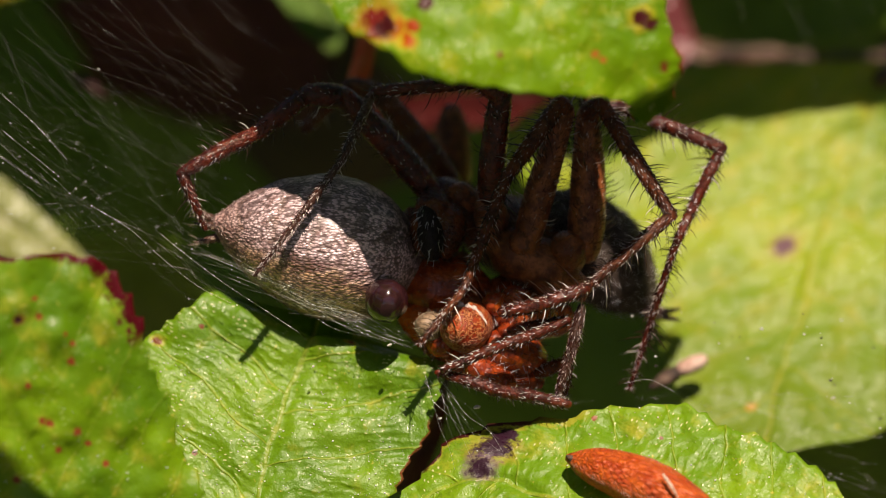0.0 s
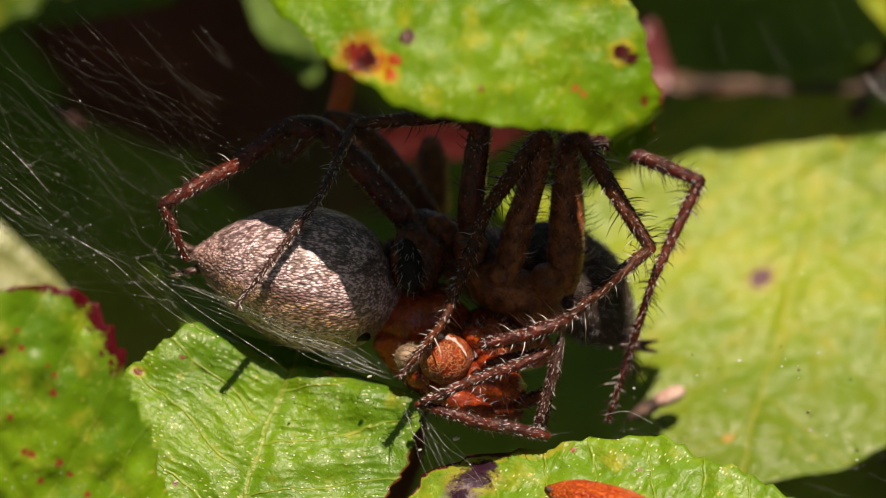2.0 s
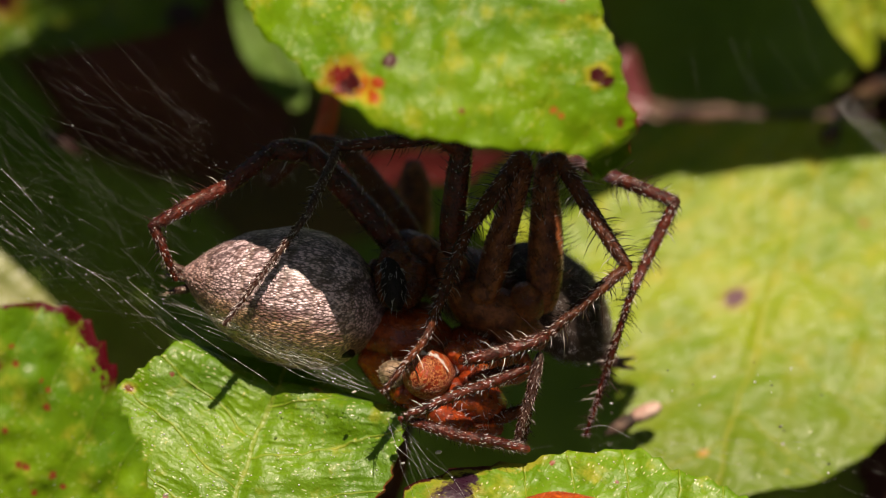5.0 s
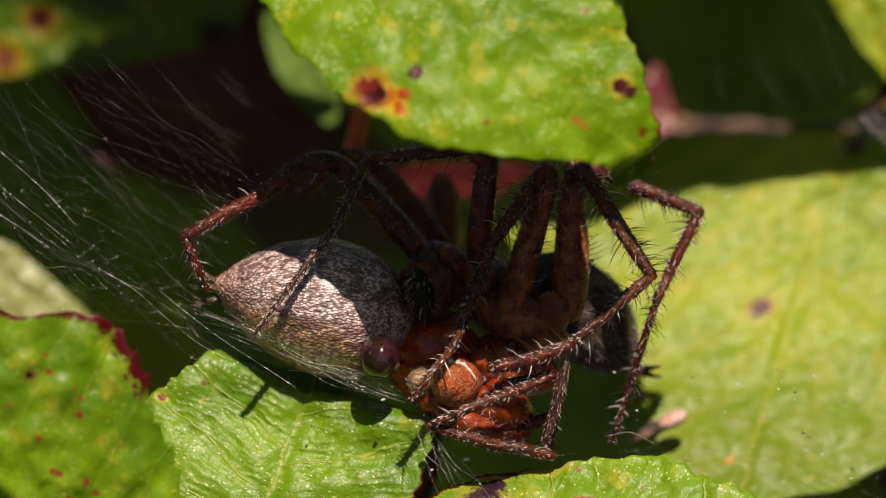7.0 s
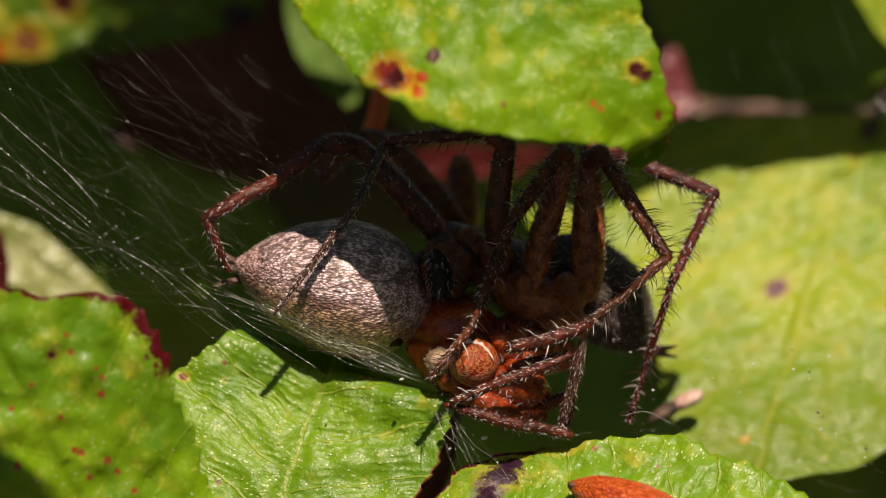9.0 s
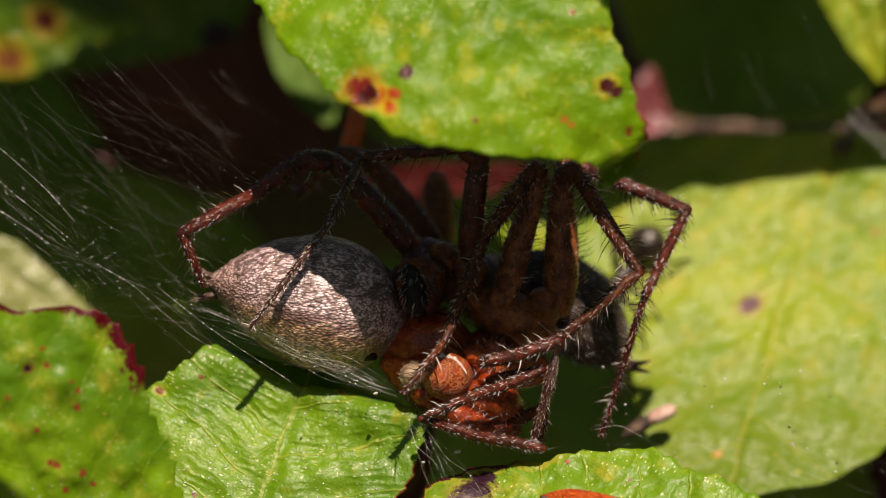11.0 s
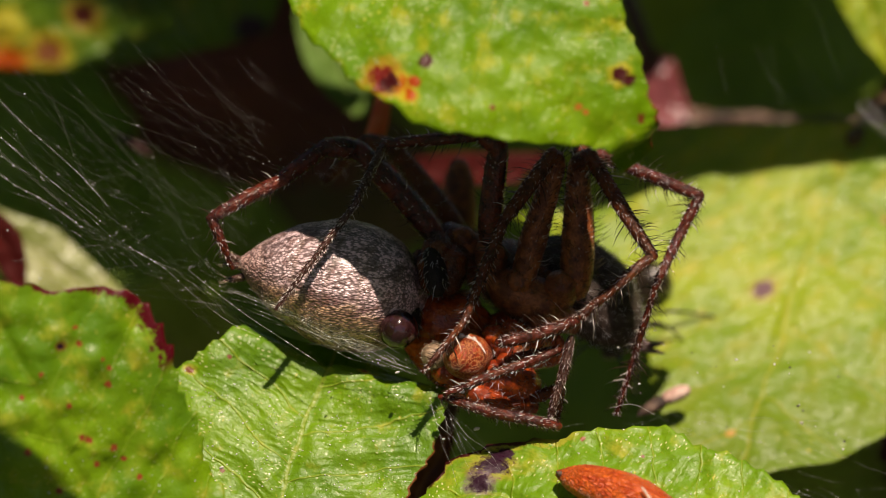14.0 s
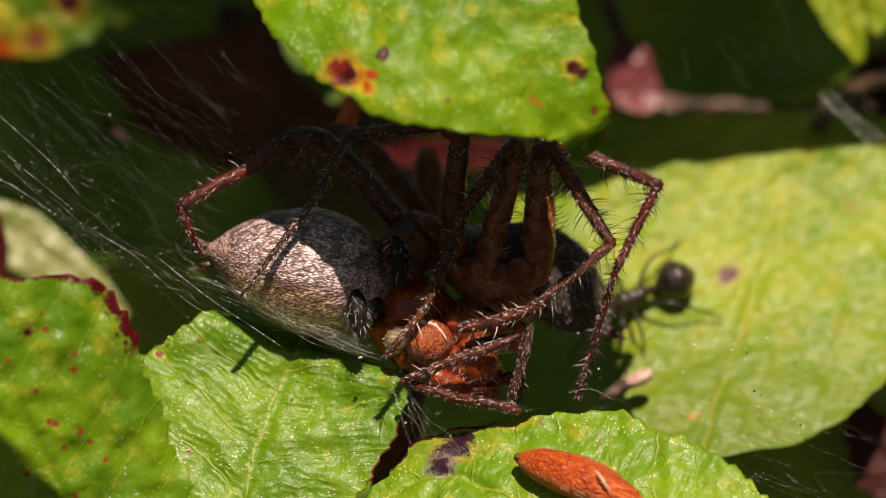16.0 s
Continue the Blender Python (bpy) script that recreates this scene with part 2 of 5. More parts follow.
def bulb_material(name, tone):
    """A taut, clear brown bladder."""
    n = Nodes(name)
    place = n.plug(n.add("VectorMath", operation="SCALE"), i0=n.add("TexCoord").outputs["Object"], Scale=1000.0).outputs[0]
    colour = n.mix(n.step(n.noise(place, 1.6, 3.0), 0.4, 0.65), rgb(*[v * 0.45 for v in tone]), rgb(*tone))
    skin = n.plug(n.add("BsdfPrincipled"), Base_Color=colour, Roughness=0.22, Normal=n.bump(n.noise(place, 1.1, 2.0), 0.00006, 1.0))
    skin.inputs["Transmission Weight"].default_value = 0.0
    skin.inputs["IOR"].default_value = 1.42
    skin.inputs["Coat Weight"].default_value = 1.0
    skin.inputs["Coat Roughness"].default_value = 0.07
    return n.done(skin.outputs[0])


def dome_material(name, dark, light, ridge):
    """A grained horny knob: pale winding ridges over deep orange."""
    n = Nodes(name)
    place = n.plug(n.add("VectorMath", operation="SCALE"), i0=n.add("TexCoord").outputs["Object"], Scale=1000.0).outputs[0]
    a = n.noise(place, 1.3, 3.0)
    worm = n.math("ABSOLUTE", n.math("SUBTRACT", n.noise(place, 4.6, 2.0), 0.5))
    line = n.step(worm, 0.085, 0.01)
    colour = n.mix(n.step(a, 0.35, 0.65), rgb(*dark), rgb(*light))
    colour = n.mix(n.math("MULTIPLY", line, 0.75), colour, rgb(*ridge))
    bump = n.bump(n.math("ADD", line, n.math("MULTIPLY", n.noise(place, 14.0, 2.0), 0.4)), 0.0001, 1.0)
    skin = n.plug(n.add("BsdfPrincipled"), Base_Color=colour, Roughness=0.34, Normal=bump)
    return n.done(skin.outputs[0])


def coat_material(name, dark, pale, share):
    """A leg's coat: most hairs dark, a share of them coloured pale to stand for glints."""
    n = Nodes(name)
    vary = n.add("NewGeometry").outputs["Random Per Island"]
    tone = n.mix(n.math("GREATER_THAN", vary, 1 - share), rgb(*dark), rgb(*pale))
    skin = n.plug(n.add("BsdfPrincipled"), Base_Color=tone, Roughness=0.16)
    skin.inputs["Specular IOR Level"].default_value = 1.0
    return n.done(skin.outputs[0])


def fine_material(name, colour, rough=0.3, shine=0.7, alpha_through=0.0):
    """Hair, bristle or silk: a plain strand, a little uneven from one to the next."""
    n = Nodes(name)
    vary = n.add("NewGeometry").outputs["Random Per Island"]
    tone = n.mix(vary, rgb(*[c * 0.6 for c in colour]), rgb(*[min(1, c * 1.3) for c in colour]))
    skin = n.plug(n.add("BsdfPrincipled"), Base_Color=tone, Roughness=rough)
    skin.inputs["Specular IOR Level"].default_value = shine
    shader = skin.outputs[0]
    if alpha_through:
        shader = n.plug(n.add("MixShader"), i0=alpha_through, i1=shader, i2=n.add("BsdfTransparent").outputs[0]).outputs[0]
    return n.done(shader)


RED, RUST, PURPLE = (0.060, 0.003, 0.004), (0.50, 0.085, 0.006), (0.034, 0.008, 0.022)
SCARLET = (0.20, 0.010, 0.004)
RUSTY = (0.30, 0.070, 0.020)
SPOT_BROWN = (0.20, 0.060, 0.014)
YELLOWED = (0.62, 0.50, 0.03)
RED_STALK = skin_material("red_stalk", (0.78, 0.10, 0.04), (0.85, 0.20, 0.09), 0.8, 0.6, shine=0.2)
STALK = skin_material("stalk", (0.06, 0.025, 0.014), (0.09, 0.055, 0.02), 0.6, 0.5)
LEAF_TOP = leaf_material(
    "leaf_top", (0.175, 0.35, 0.005), (0.090, 0.245, 0.004), (0.54, 0.53, 0.03), 0.6, gloss=0.45, vein=0.12, relief=0.00006, shine=0.28, ladder=0.35, pitch=1.3, quilt=0.28, midrib=0.1, glint_specks=0.6,
    rims=[(SPOT_BROWN, 1, 0.80, 0.98, 0.16)],
    spots=[(14.7, -7.2, 0.42, RUST, YELLOWED), (15.35, -7.1, 0.30, RUST, YELLOWED), (14.1, -7.65, 0.66, SCARLET, (0.5, 0.25, 0.02)), (14.4, -7.5, 0.46, RED, None), (14.6, -5.65, 0.34, RED, None), (15.0, -6.66, 0.30, (0.42, 0.06, 0.008), None), (20.0, 0.75, 0.40, RED, YELLOWED), (20.4, 0.88, 0.36, RED, None), (19.9, -1.54, 0.20, (0.46, 0.16, 0.02), None), (20.3, -1.5, 0.16, (0.46, 0.16, 0.02), None), (22.1, 0.3, 0.26, SPOT_BROWN, None), (12.6, -1.6, 0.14, SPOT_BROWN, None), (17.6, -4.6, 0.14, SPOT_BROWN, None), (16.5, 1.6, 0.16, RUSTY, None)],
)
LEAF_CENTRE = leaf_material(
    "leaf_centre", (0.170, 0.345, 0.006), (0.090, 0.235, 0.005), (0.46, 0.47, 0.04), 0.35, spacing=2.4, slope=0.5, gloss=0.46, shine=0.5, relief=0.00006, vein=0.6, ladder=0.5, quilt=0.45, midrib=0.7, glint_specks=0.8,
    rims=[(SPOT_BROWN, 1, 0.40, 0.62, 0.02)], spots=[(12.76, 1.76, 0.20, RUSTY, YELLOWED), (10.2, -5.9, 0.22, SPOT_BROWN, (0.5, 0.45, 0.05)), (11.4, -4.3, 0.14, SPOT_BROWN, None), (6.07, -2.92, 0.14, SPOT_BROWN, None)],
)
DARK_RIM = (0.10, 0.001, 0.009)
LEAF_SIDE = leaf_material(
    "leaf_side", (0.185, 0.365, 0.008), (0.085, 0.225, 0.006), (0.48, 0.47, 0.04), 0.65, relief=0.00004, gloss=0.4, vein=0.15, ladder=0.3, pitch=1.2, quilt=0.32, midrib=0.3, glint_specks=0.35,
    shine=0.32,
    rims=[(DARK_RIM, 1, 0.58, 1.1, 0.12), (DARK_RIM, -1, 0.80, 1.1, 0.07)], spots=[(14.13, 1.93, 0.17, PURPLE, (0.3, 0.06, 0.03)), (13.83, 2.70, 0.16, RUSTY, None), (11.62, 3.07, 0.18, RUSTY, None), (12.27, 3.40, 0.15, RUSTY, None), (9.79, 1.16, 0.22, RUSTY, None), (10.00, 0.95, 0.16, RUSTY, None), (8.94, 2.01, 0.22, RUSTY, None), (8.25, 2.20, 0.17, RUSTY, None), (11.62, 1.08, 0.16, RUSTY, None), (8.59, 1.02, 0.18, RUSTY, None), (14.58, 2.87, 0.14, RUSTY, None), (7.20, 2.45, 0.15, RUSTY, None), (12.75, 3.30, 0.13, RUSTY, None), (12.90, -0.60, 0.16, RUSTY, None), (10.60, -1.50, 0.18, RUSTY, None), (8.30, -1.00, 0.16, RUSTY, None), (13.40, 0.60, 0.13, RUSTY, None), (6.40, 0.50, 0.17, RUSTY, None), (11.00, -3.20, 0.20, RUSTY, None)],
)
LEAF_YELLOW = leaf_material("leaf_yellow", (0.29, 0.40, 0.010), (0.165, 0.30, 0.008), (0.51, 0.46, 0.028), 0.8, spacing=4.2, relief=0.00006, gloss=0.5, vein=0.45, ladder=0.4, quilt=0.4, greener=(9.0, 19.0), spots=[(9.2, -1.56, 0.52, (0.14, 0.055, 0.075), (0.4, 0.30, 0.06)), (17.57, -0.9, 0.26, (0.5, 0.28, 0.03), None), (5.2, 3.0, 0.22, (0.42, 0.2, 0.03), None)])
LEAF_LOW = leaf_material(
    "leaf_low", (0.22, 0.40, 0.010), (0.13, 0.30, 0.008), (0.58, 0.54, 0.05), 0.55, gloss=0.48, shine=0.5, relief=0.00006, vein=0.3, ladder=0.6, lean=0.1, pitch=2.2, quilt=0.6, glint_specks=0.9,
    rims=[((0.34, 0.36, 0.03), 1, 0.66, 0.9, 0.16), (RED, 1, 0.72, 0.92, 0.09)], spots=[(16.1, 1.3, 0.60, PURPLE, (0.45, 0.36, 0.05)), (16.0, 2.0, 0.5, PURPLE, None), (16.4, 0.4, 0.5, PURPLE, (0.2, 0.12, 0.16)), (13.6, 4.2, 0.15, RUSTY, None), (16.2, 2.6, 0.3, RED, None), (11.0, 4.9, 0.10, SPOT_BROWN, None)],
)
LEAF_GREEN = leaf_material("leaf_green", (0.20, 0.36, 0.014), (0.13, 0.28, 0.010), (0.44, 0.44, 0.04), 0.3)
LEAF_EDGE = leaf_material("leaf_edge", (0.11, 0.22, 0.008), (0.045, 0.12, 0.006), (0.36, 0.34, 0.025), 0.4, spots=[(8.0, -5.8, 1.2, (0.44, 0.41, 0.03), None), (10.1, -6.6, 0.7, SPOT_BROWN, (0.6, 0.42, 0.03)), (8.5, -7.6, 0.8, RUST, (0.5, 0.2, 0.02)), (11.4, -4.6, 0.6, RED, (0.5, 0.3, 0.03)), (19.3, -4.9, 1.0, PURPLE, None)])
LEAF_DULL = leaf_material("leaf_dull", (0.11, 0.22, 0.03), (0.08, 0.17, 0.022), (0.16, 0.20, 0.05), 0.2, gloss=0.6, shine=0.25)
LEAF_SHADE = leaf_material("leaf_shade", (0.23, 0.38, 0.04), (0.15, 0.27, 0.027), (0.18, 0.28, 0.025), 0.2, through_light=0.12, relief=0.00004, gloss=0.6, shine=0.25)
LEAF_PALE = leaf_material("leaf_pale", (0.28, 0.31, 0.10), (0.21, 0.26, 0.07), (0.35, 0.34, 0.14), 0.4, relief=0.00003)
LEAF_MAROON = leaf_material("leaf_maroon", (0.20, 0.065, 0.055), (0.13, 0.042, 0.036), (0.24, 0.10, 0.065), 0.2, through_light=0.1, gloss=0.6, shine=0.25)
LEAF_WINE = leaf_material("leaf_wine", (0.075, 0.018, 0.015), (0.045, 0.011, 0.009), (0.09, 0.03, 0.02), 0.2, through_light=0.1, gloss=0.6, shine=0.25)
LEAF_PINK = leaf_material("leaf_pink", (0.26, 0.065, 0.07), (0.19, 0.045, 0.05), (0.29, 0.10, 0.10), 0.3, through_light=0.3, relief=0.00003)
LEAF_OLIVE = leaf_material("leaf_olive", (0.16, 0.115, 0.06), (0.11, 0.085, 0.04), (0.19, 0.14, 0.08), 0.3, through_light=0.15, gloss=0.6, shine=0.2)
LEAF_DRY = leaf_material("leaf_dry", (0.27, 0.17, 0.11), (0.10, 0.055, 0.032), (0.38, 0.26, 0.18), 0.5, through_light=0.1, relief=0.0001)
SOIL = skin_material("soil", (0.025, 0.018, 0.011), (0.07, 0.06, 0.025), 0.02, 0.9, 0.4, 0.004)
PETAL = petal_material("petal", (0.42, 0.045, 0.005), (0.64, 0.12, 0.013), (0.22, 0.02, 0.005))
BUD = skin_material("bud", (0.40, 0.22, 0.17), (0.66, 0.50, 0.42), 1.4, 0.6, 8.0)
FUR_GREY = abdomen_material("fur_grey", (0.80, 0.60, 0.63), (0.66, 0.40, 0.24), (0.040, 0.014, 0.012), 2.05)
FUR_DARK = skin_material("fur_dark", (0.03, 0.020, 0.015), (0.09, 0.066, 0.055), 1.2, 0.6, 16.0, 0.00003, shine=0.3)
LEG_RED = skin_material("leg_red", (0.034, 0.006, 0.002), (0.13, 0.016, 0.004), 1.6, 0.2, 8.0, 0.00011, bands=(0.9, 0.5, (0.18, 0.028, 0.008)), shine=0.5)
LEG_BROWN = skin_material("leg_brown", (0.045, 0.011, 0.004), (0.17, 0.040, 0.010), 1.1, 0.25, 8.0, 0.00011, bands=(0.8, 0.5, (0.20, 0.066, 0.018)), shine=0.35)
LEG_GREY = skin_material("leg_grey", (0.034, 0.014, 0.010), (0.11, 0.052, 0.038), 1.3, 0.28, 8.0, 0.00011)
AMBER = skin_material("amber", (0.34, 0.042, 0.007), (0.62, 0.12, 0.013), 1.6, 0.28, 5.0, 0.0001, shine=0.6)
BLACK_HORN = skin_material("black_horn", (0.006, 0.004, 0.003), (0.018, 0.010, 0.008), 3.0, 0.42, 20.0, 0.00003, shine=0.22)
ANT_BLACK = skin_material("ant_black", (0.015, 0.011, 0.008), (0.045, 0.032, 0.022), 2.0, 0.32, 18.0, 0.00001, coat=0.3)
MEMBRANE = skin_material("membrane", (0.55, 0.45, 0.42), (0.75, 0.66, 0.62), 4.0, 0.4, 20.0)
BULB = bulb_material("bulb", (0.034, 0.010, 0.012))
HAIR_DARK = fine_material("hair_dark", (0.035, 0.014, 0.008), 0.3, 0.5)
BRISTLE = coat_material("bristle", (0.030, 0.013, 0.008), (0.78, 0.72, 0.66), 0.17)
HAIR_PALE = fine_material("hair_pale", (0.50, 0.40, 0.29), 0.22, 0.9)
HAIR_GREY = coat_material("hair_grey", (0.07, 0.014, 0.007), (0.88, 0.79, 0.77), 0.28)
SILK = fine_material("silk", (0.78, 0.80, 0.76), 0.2, 1.0, 0.3)
SILK_FAINT = fine_material("silk_faint", (0.6, 0.62, 0.58), 0.3, 1.0, 0.86)
CRUMB = skin_material("crumb", (0.45, 0.42, 0.37), (0.62, 0.6, 0.55), 3.0, 0.6, 10.0)
# white for the droplets on silk and for glint dots added on leaves
DROP_AND_GLINT = fine_material("drop", (0.85, 0.86, 0.85), 0.08, 1.0)
HAIR_GOLD = coat_material("hair_gold", (0.06, 0.013, 0.005), (0.88, 0.78, 0.74), 0.22)
AMBER_DARK = skin_material("amber_dark", (0.21, 0.026, 0.006), (0.52, 0.080, 0.012), 1.6, 0.24, 5.0, 0.00008, shine=0.6)
FUR_TAN = skin_material("fur_tan", (0.13, 0.085, 0.05), (0.38, 0.27, 0.17), 2.0, 0.5, 14.0, 0.00003)
HAIR_PALP = coat_material("hair_palp", (0.035, 0.028, 0.028), (0.80, 0.80, 0.82), 0.3)
HAIR_BELLY = coat_material("hair_belly", (0.10, 0.05, 0.035), (0.78, 0.66, 0.62), 0.35)
BARK = skin_material("bark", (0.03, 0.017, 0.012), (0.17, 0.105, 0.075), 1.3, 0.7, 8.0, 0.00008)
SCRATCH = skin_material("scratch", (0.55, 0.42, 0.34), (0.72, 0.6, 0.5), 3.0, 0.5, 12.0)
DOME = dome_material("dome", (0.22, 0.018, 0.003), (0.44, 0.060, 0.008), (0.66, 0.27, 0.10))
LITTER = skin_material("litter", (0.024, 0.008, 0.006), (0.062, 0.020, 0.014), 2.0, 0.7, 9.0, 0.00008)
LEAF_RUST = leaf_material("leaf_rust", (0.30, 0.11, 0.055), (0.16, 0.055, 0.03), (0.40, 0.2, 0.08), 0.4, through_light=0.2, relief=0.00006, shine=0.3)
COXA_BROWN = skin_material("coxa_brown", (0.14, 0.036, 0.012), (0.38, 0.12, 0.038), 1.6, 0.4, 7.0, 0.00009, bands=(2.2, 0.7, (0.05, 0.014, 0.006)), shine=0.35)
SPECK = skin_material("speck", (0.02, 0.015, 0.01), (0.05, 0.04, 0.03), 3.0, 0.5, 10.0)
LEAF_ROSE = leaf_material("leaf_rose", (0.085, 0.010, 0.009), (0.06, 0.007, 0.006), (0.09, 0.004, 0.0), 0.3, through_light=0.3, relief=0.00003, vein=0.05, gloss=0.7, shine=0.1)


# ---- building ----
class Shape:
    """Gathers points and faces, in millimetres."""

    def __init__(self):
        self.verts, self.faces, self.uvs, self.rims = [], [], [], []

    def tube(self, points, radii, sides=10, round_ends=True):
        points = [Vector(p) for p in points]
        rows, radii = list(points), list(radii)
        if round_ends:
            first, last = (points[0] - points[1]).normalized(), (points[-1] - points[-2]).normalized()
            rows = [points[0] + first * radii[0] * k for k in (0.95, 0.7)] + rows + [points[-1] + last * radii[-1] * k for k in (0.7, 0.95)]
            radii = [radii[0] * 0.3, radii[0] * 0.72] + radii + [radii[-1] * 0.72, radii[-1] * 0.3]
        way = (rows[1] - rows[0]).normalized()
        up = way.orthogonal().normalized()
        start = len(self.verts)
        for i, p in enumerate(rows):
            way = (rows[min(i + 1, len(rows) - 1)] - rows[max(i - 1, 0)]).normalized()
            up = (up - way * up.dot(way)).normalized()
            out = way.cross(up)
            for k in range(sides):
                a = 2 * math.pi * k / sides
                self.verts.append(p + (up * math.cos(a) + out * math.sin(a)) * radii[i])
        for i in range(len(rows) - 1):
            for k in range(sides):
                a, b = start + i * sides + k, start + i * sides + (k + 1) % sides
                self.faces.append((a, b, b + sides, a + sides))
        self.faces.append(tuple(start + k for k in reversed(range(sides))))
        self.faces.append(tuple(start + (len(rows) - 1) * sides + k for k in range(sides)))
        return self

    def spike(self, root, way, length, radius, bend=None):
        """A thin three-sided hair; bend is added to its tip."""
        way = Vector(way).normalized()
        u = way.orthogonal().normalized()
        v = way.cross(u)
        s = len(self.verts)
        mid = Vector(root) + way * length * 0.55
        tip = Vector(root) + way * length + (Vector(bend) * length if bend else Vector())
        for p, r in ((Vector(root), radius), (mid, radius * 0.7)):
            for k in range(3):
                a = 2 * math.pi * k / 3
                self.verts.append(p + (u * math.cos(a) + v * math.sin(a)) * r)
        self.verts.append(tip)
        for k in range(3):
            j = (k + 1) % 3
            self.faces += [(s + k, s + j, s + 3 + j, s + 3 + k), (s + 3 + k, s + 3 + j, s + 6)]
        return self

    def strand(self, a, b, radius, sag=0.0, parts=6):
        """A thread from a to b."""
        a, b = Vector(a), Vector(b)
        pts = [a.lerp(b, i / parts) - Vector((0, 0, 1)) * sag * 4 * (i / parts) * (1 - i / parts) for i in range(parts + 1)]
        return self.tube(pts, [radius] * len(pts), 3, False)

    def blob(self, a, b, profile, sides=28, flat=1.0, up=(0, 0, 1), rough=0.0, grain=1.0, bow=0.0):
        """A rounded body from a to b; profile: (share of the length, radius). flat squeezes it along up."""
        a, b = Vector(a), Vector(b)
        way = (b - a).normalized()
        up = Vector(up)
        up = (up - way * up.dot(way)).normalized()
        out = way.cross(up)
        start, rows = len(self.verts), 30
        xs, ys = [p[0] for p in profile], [p[1] for p in profile]
        for i in range(rows + 1):
            s = 0.5 - 0.5 * math.cos(math.pi * i / rows)
            r = float(np.interp(s, xs, ys))
            # soften the corners of the profile
            r = (r * 2 + float(np.interp(max(0, s - 0.04), xs, ys)) + float(np.interp(min(1, s + 0.04), xs, ys))) / 4 if 0 < i < rows else max(r, 0.02)
            for k in range(sides):
                t = 2 * math.pi * k / sides
                spot = a.lerp(b, s) + up * bow * math.sin(math.pi * s)
                n = up * math.cos(t) * flat + out * math.sin(t)
                k2 = 1 + rough * noise.noise((spot + n * r) * grain)
                self.verts.append(spot + n * r * k2)
        for i in range(rows):
            for k in range(sides):
                p, q = start + i * sides + k, start + i * sides + (k + 1) % sides
                self.faces.append((p, q, q + sides, p + sides))
        self.faces.append(tuple(start + k for k in reversed(range(sides))))
        self.faces.append(tuple(start + rows * sides + k for k in range(sides)))
        return self

    def fur(self, seed, count, length, radius, lean=(0, 0, 0), lift=0.5, where=None):
        """Hairs strewn over the faces gathered so far; they go into a new Shape."""
        rng = random.Random(seed)
        hair = Shape()
        centres = []
        for f in self.faces:
            if len(f) == 4:
                p = [self.verts[i] for i in f]
                nrm = (p[2] - p[0]).cross(p[3] - p[1])
                centres.append((p, nrm.length))
        total = np.cumsum([c[1] for c in centres])
        for _ in range(count):
            p = centres[int(np.searchsorted(total, rng.random() * total[-1]))][0]
            u, v = rng.random(), rng.random()
            root = p[0].lerp(p[1], u).lerp(p[3].lerp(p[2], u), v)
            nrm = (p[2] - p[0]).cross(p[3] - p[1]).normalized()
            if where and not where(root):
                continue
            way = nrm * lift + Vector(lean) + Vector([rng.uniform(-0.35, 0.35) for _ in range(3)])
            hair.spike(root, way, length * rng.uniform(0.5, 1.3), radius * rng.uniform(0.8, 1.2), Vector(lean) * 0.3)
        return hair

    def dots(self, count, seed):
        """Small round specks strewn over the front of the faces gathered so far, in a new Shape."""
        rng = random.Random(seed)
        out = Shape()
        front = len(self.faces) // 2
        for _ in range(count):
            f = self.faces[rng.randrange(front) & ~1]
            p = self.verts[f[0]].lerp(self.verts[f[2]], rng.random())
            r = rng.choice((0.010, 0.012, 0.014, 0.018, 0.028))
            p = p + Vector((0, -r * 0.6, 0))
            out.tube([p - Vector((r * 0.4, 0, 0)), p + Vector((r * 0.4, 0, 0))], [r, r], 6)
        return out

    def mesh(self, name, base=(0, 0, 0), smooth=True):
        data = bpy.data.meshes.new(name)
        base = Vector(base)
        data.from_pydata([tuple((v - base) * MM) for v in self.verts], [], self.faces)
        if self.uvs:
            layer = data.uv_layers.new(name="UVMap")
            flat = np.array(self.uvs, dtype=np.float32)
            index = np.zeros(len(data.loops), dtype=np.int32)
            data.loops.foreach_get("vertex_index", index)
            layer.data.foreach_set("uv", flat[index].ravel())
            rim = data.uv_layers.new(name="rim")
            rim.data.foreach_set("uv", np.array(self.rims, dtype=np.float32)[index].ravel())
        if smooth:
            data.polygons.foreach_set("use_smooth", np.ones(len(data.polygons), dtype=bool))
        data.update()
        return data


def thing(name, base, label, category, group="", kind=""):
    """An empty at its base, in the clearing's axes."""
    root = new(name)
    root.empty_display_size = 0.002
    root.matrix_world = NEST @ Matrix.Translation(Vector(base) * MM)
    root["base"] = tuple(base)
    return tagged(root, label, category, group, kind)


def part(name, shape, material, parent, label=""):
    """One mesh under a thing, or under a part of one; the shape is in the clearing's millimetres."""
    top = parent
    while top.parent:
        top = top.parent
    ob = new(name, shape.mesh(name, top["base"]))
    ob.data.materials.append(material)
    ob.parent = parent
    if label:
        ob["label"] = label
    return ob


def single(name, shape, material, base, label, category, group="", kind=""):
    """A thing of one mesh."""
    ob = new(name, shape.mesh(name, base))
    ob.data.materials.append(material)
    ob.matrix_world = NEST @ Matrix.Translation(Vector(base) * MM)
    return tagged(ob, label, category, group, kind)


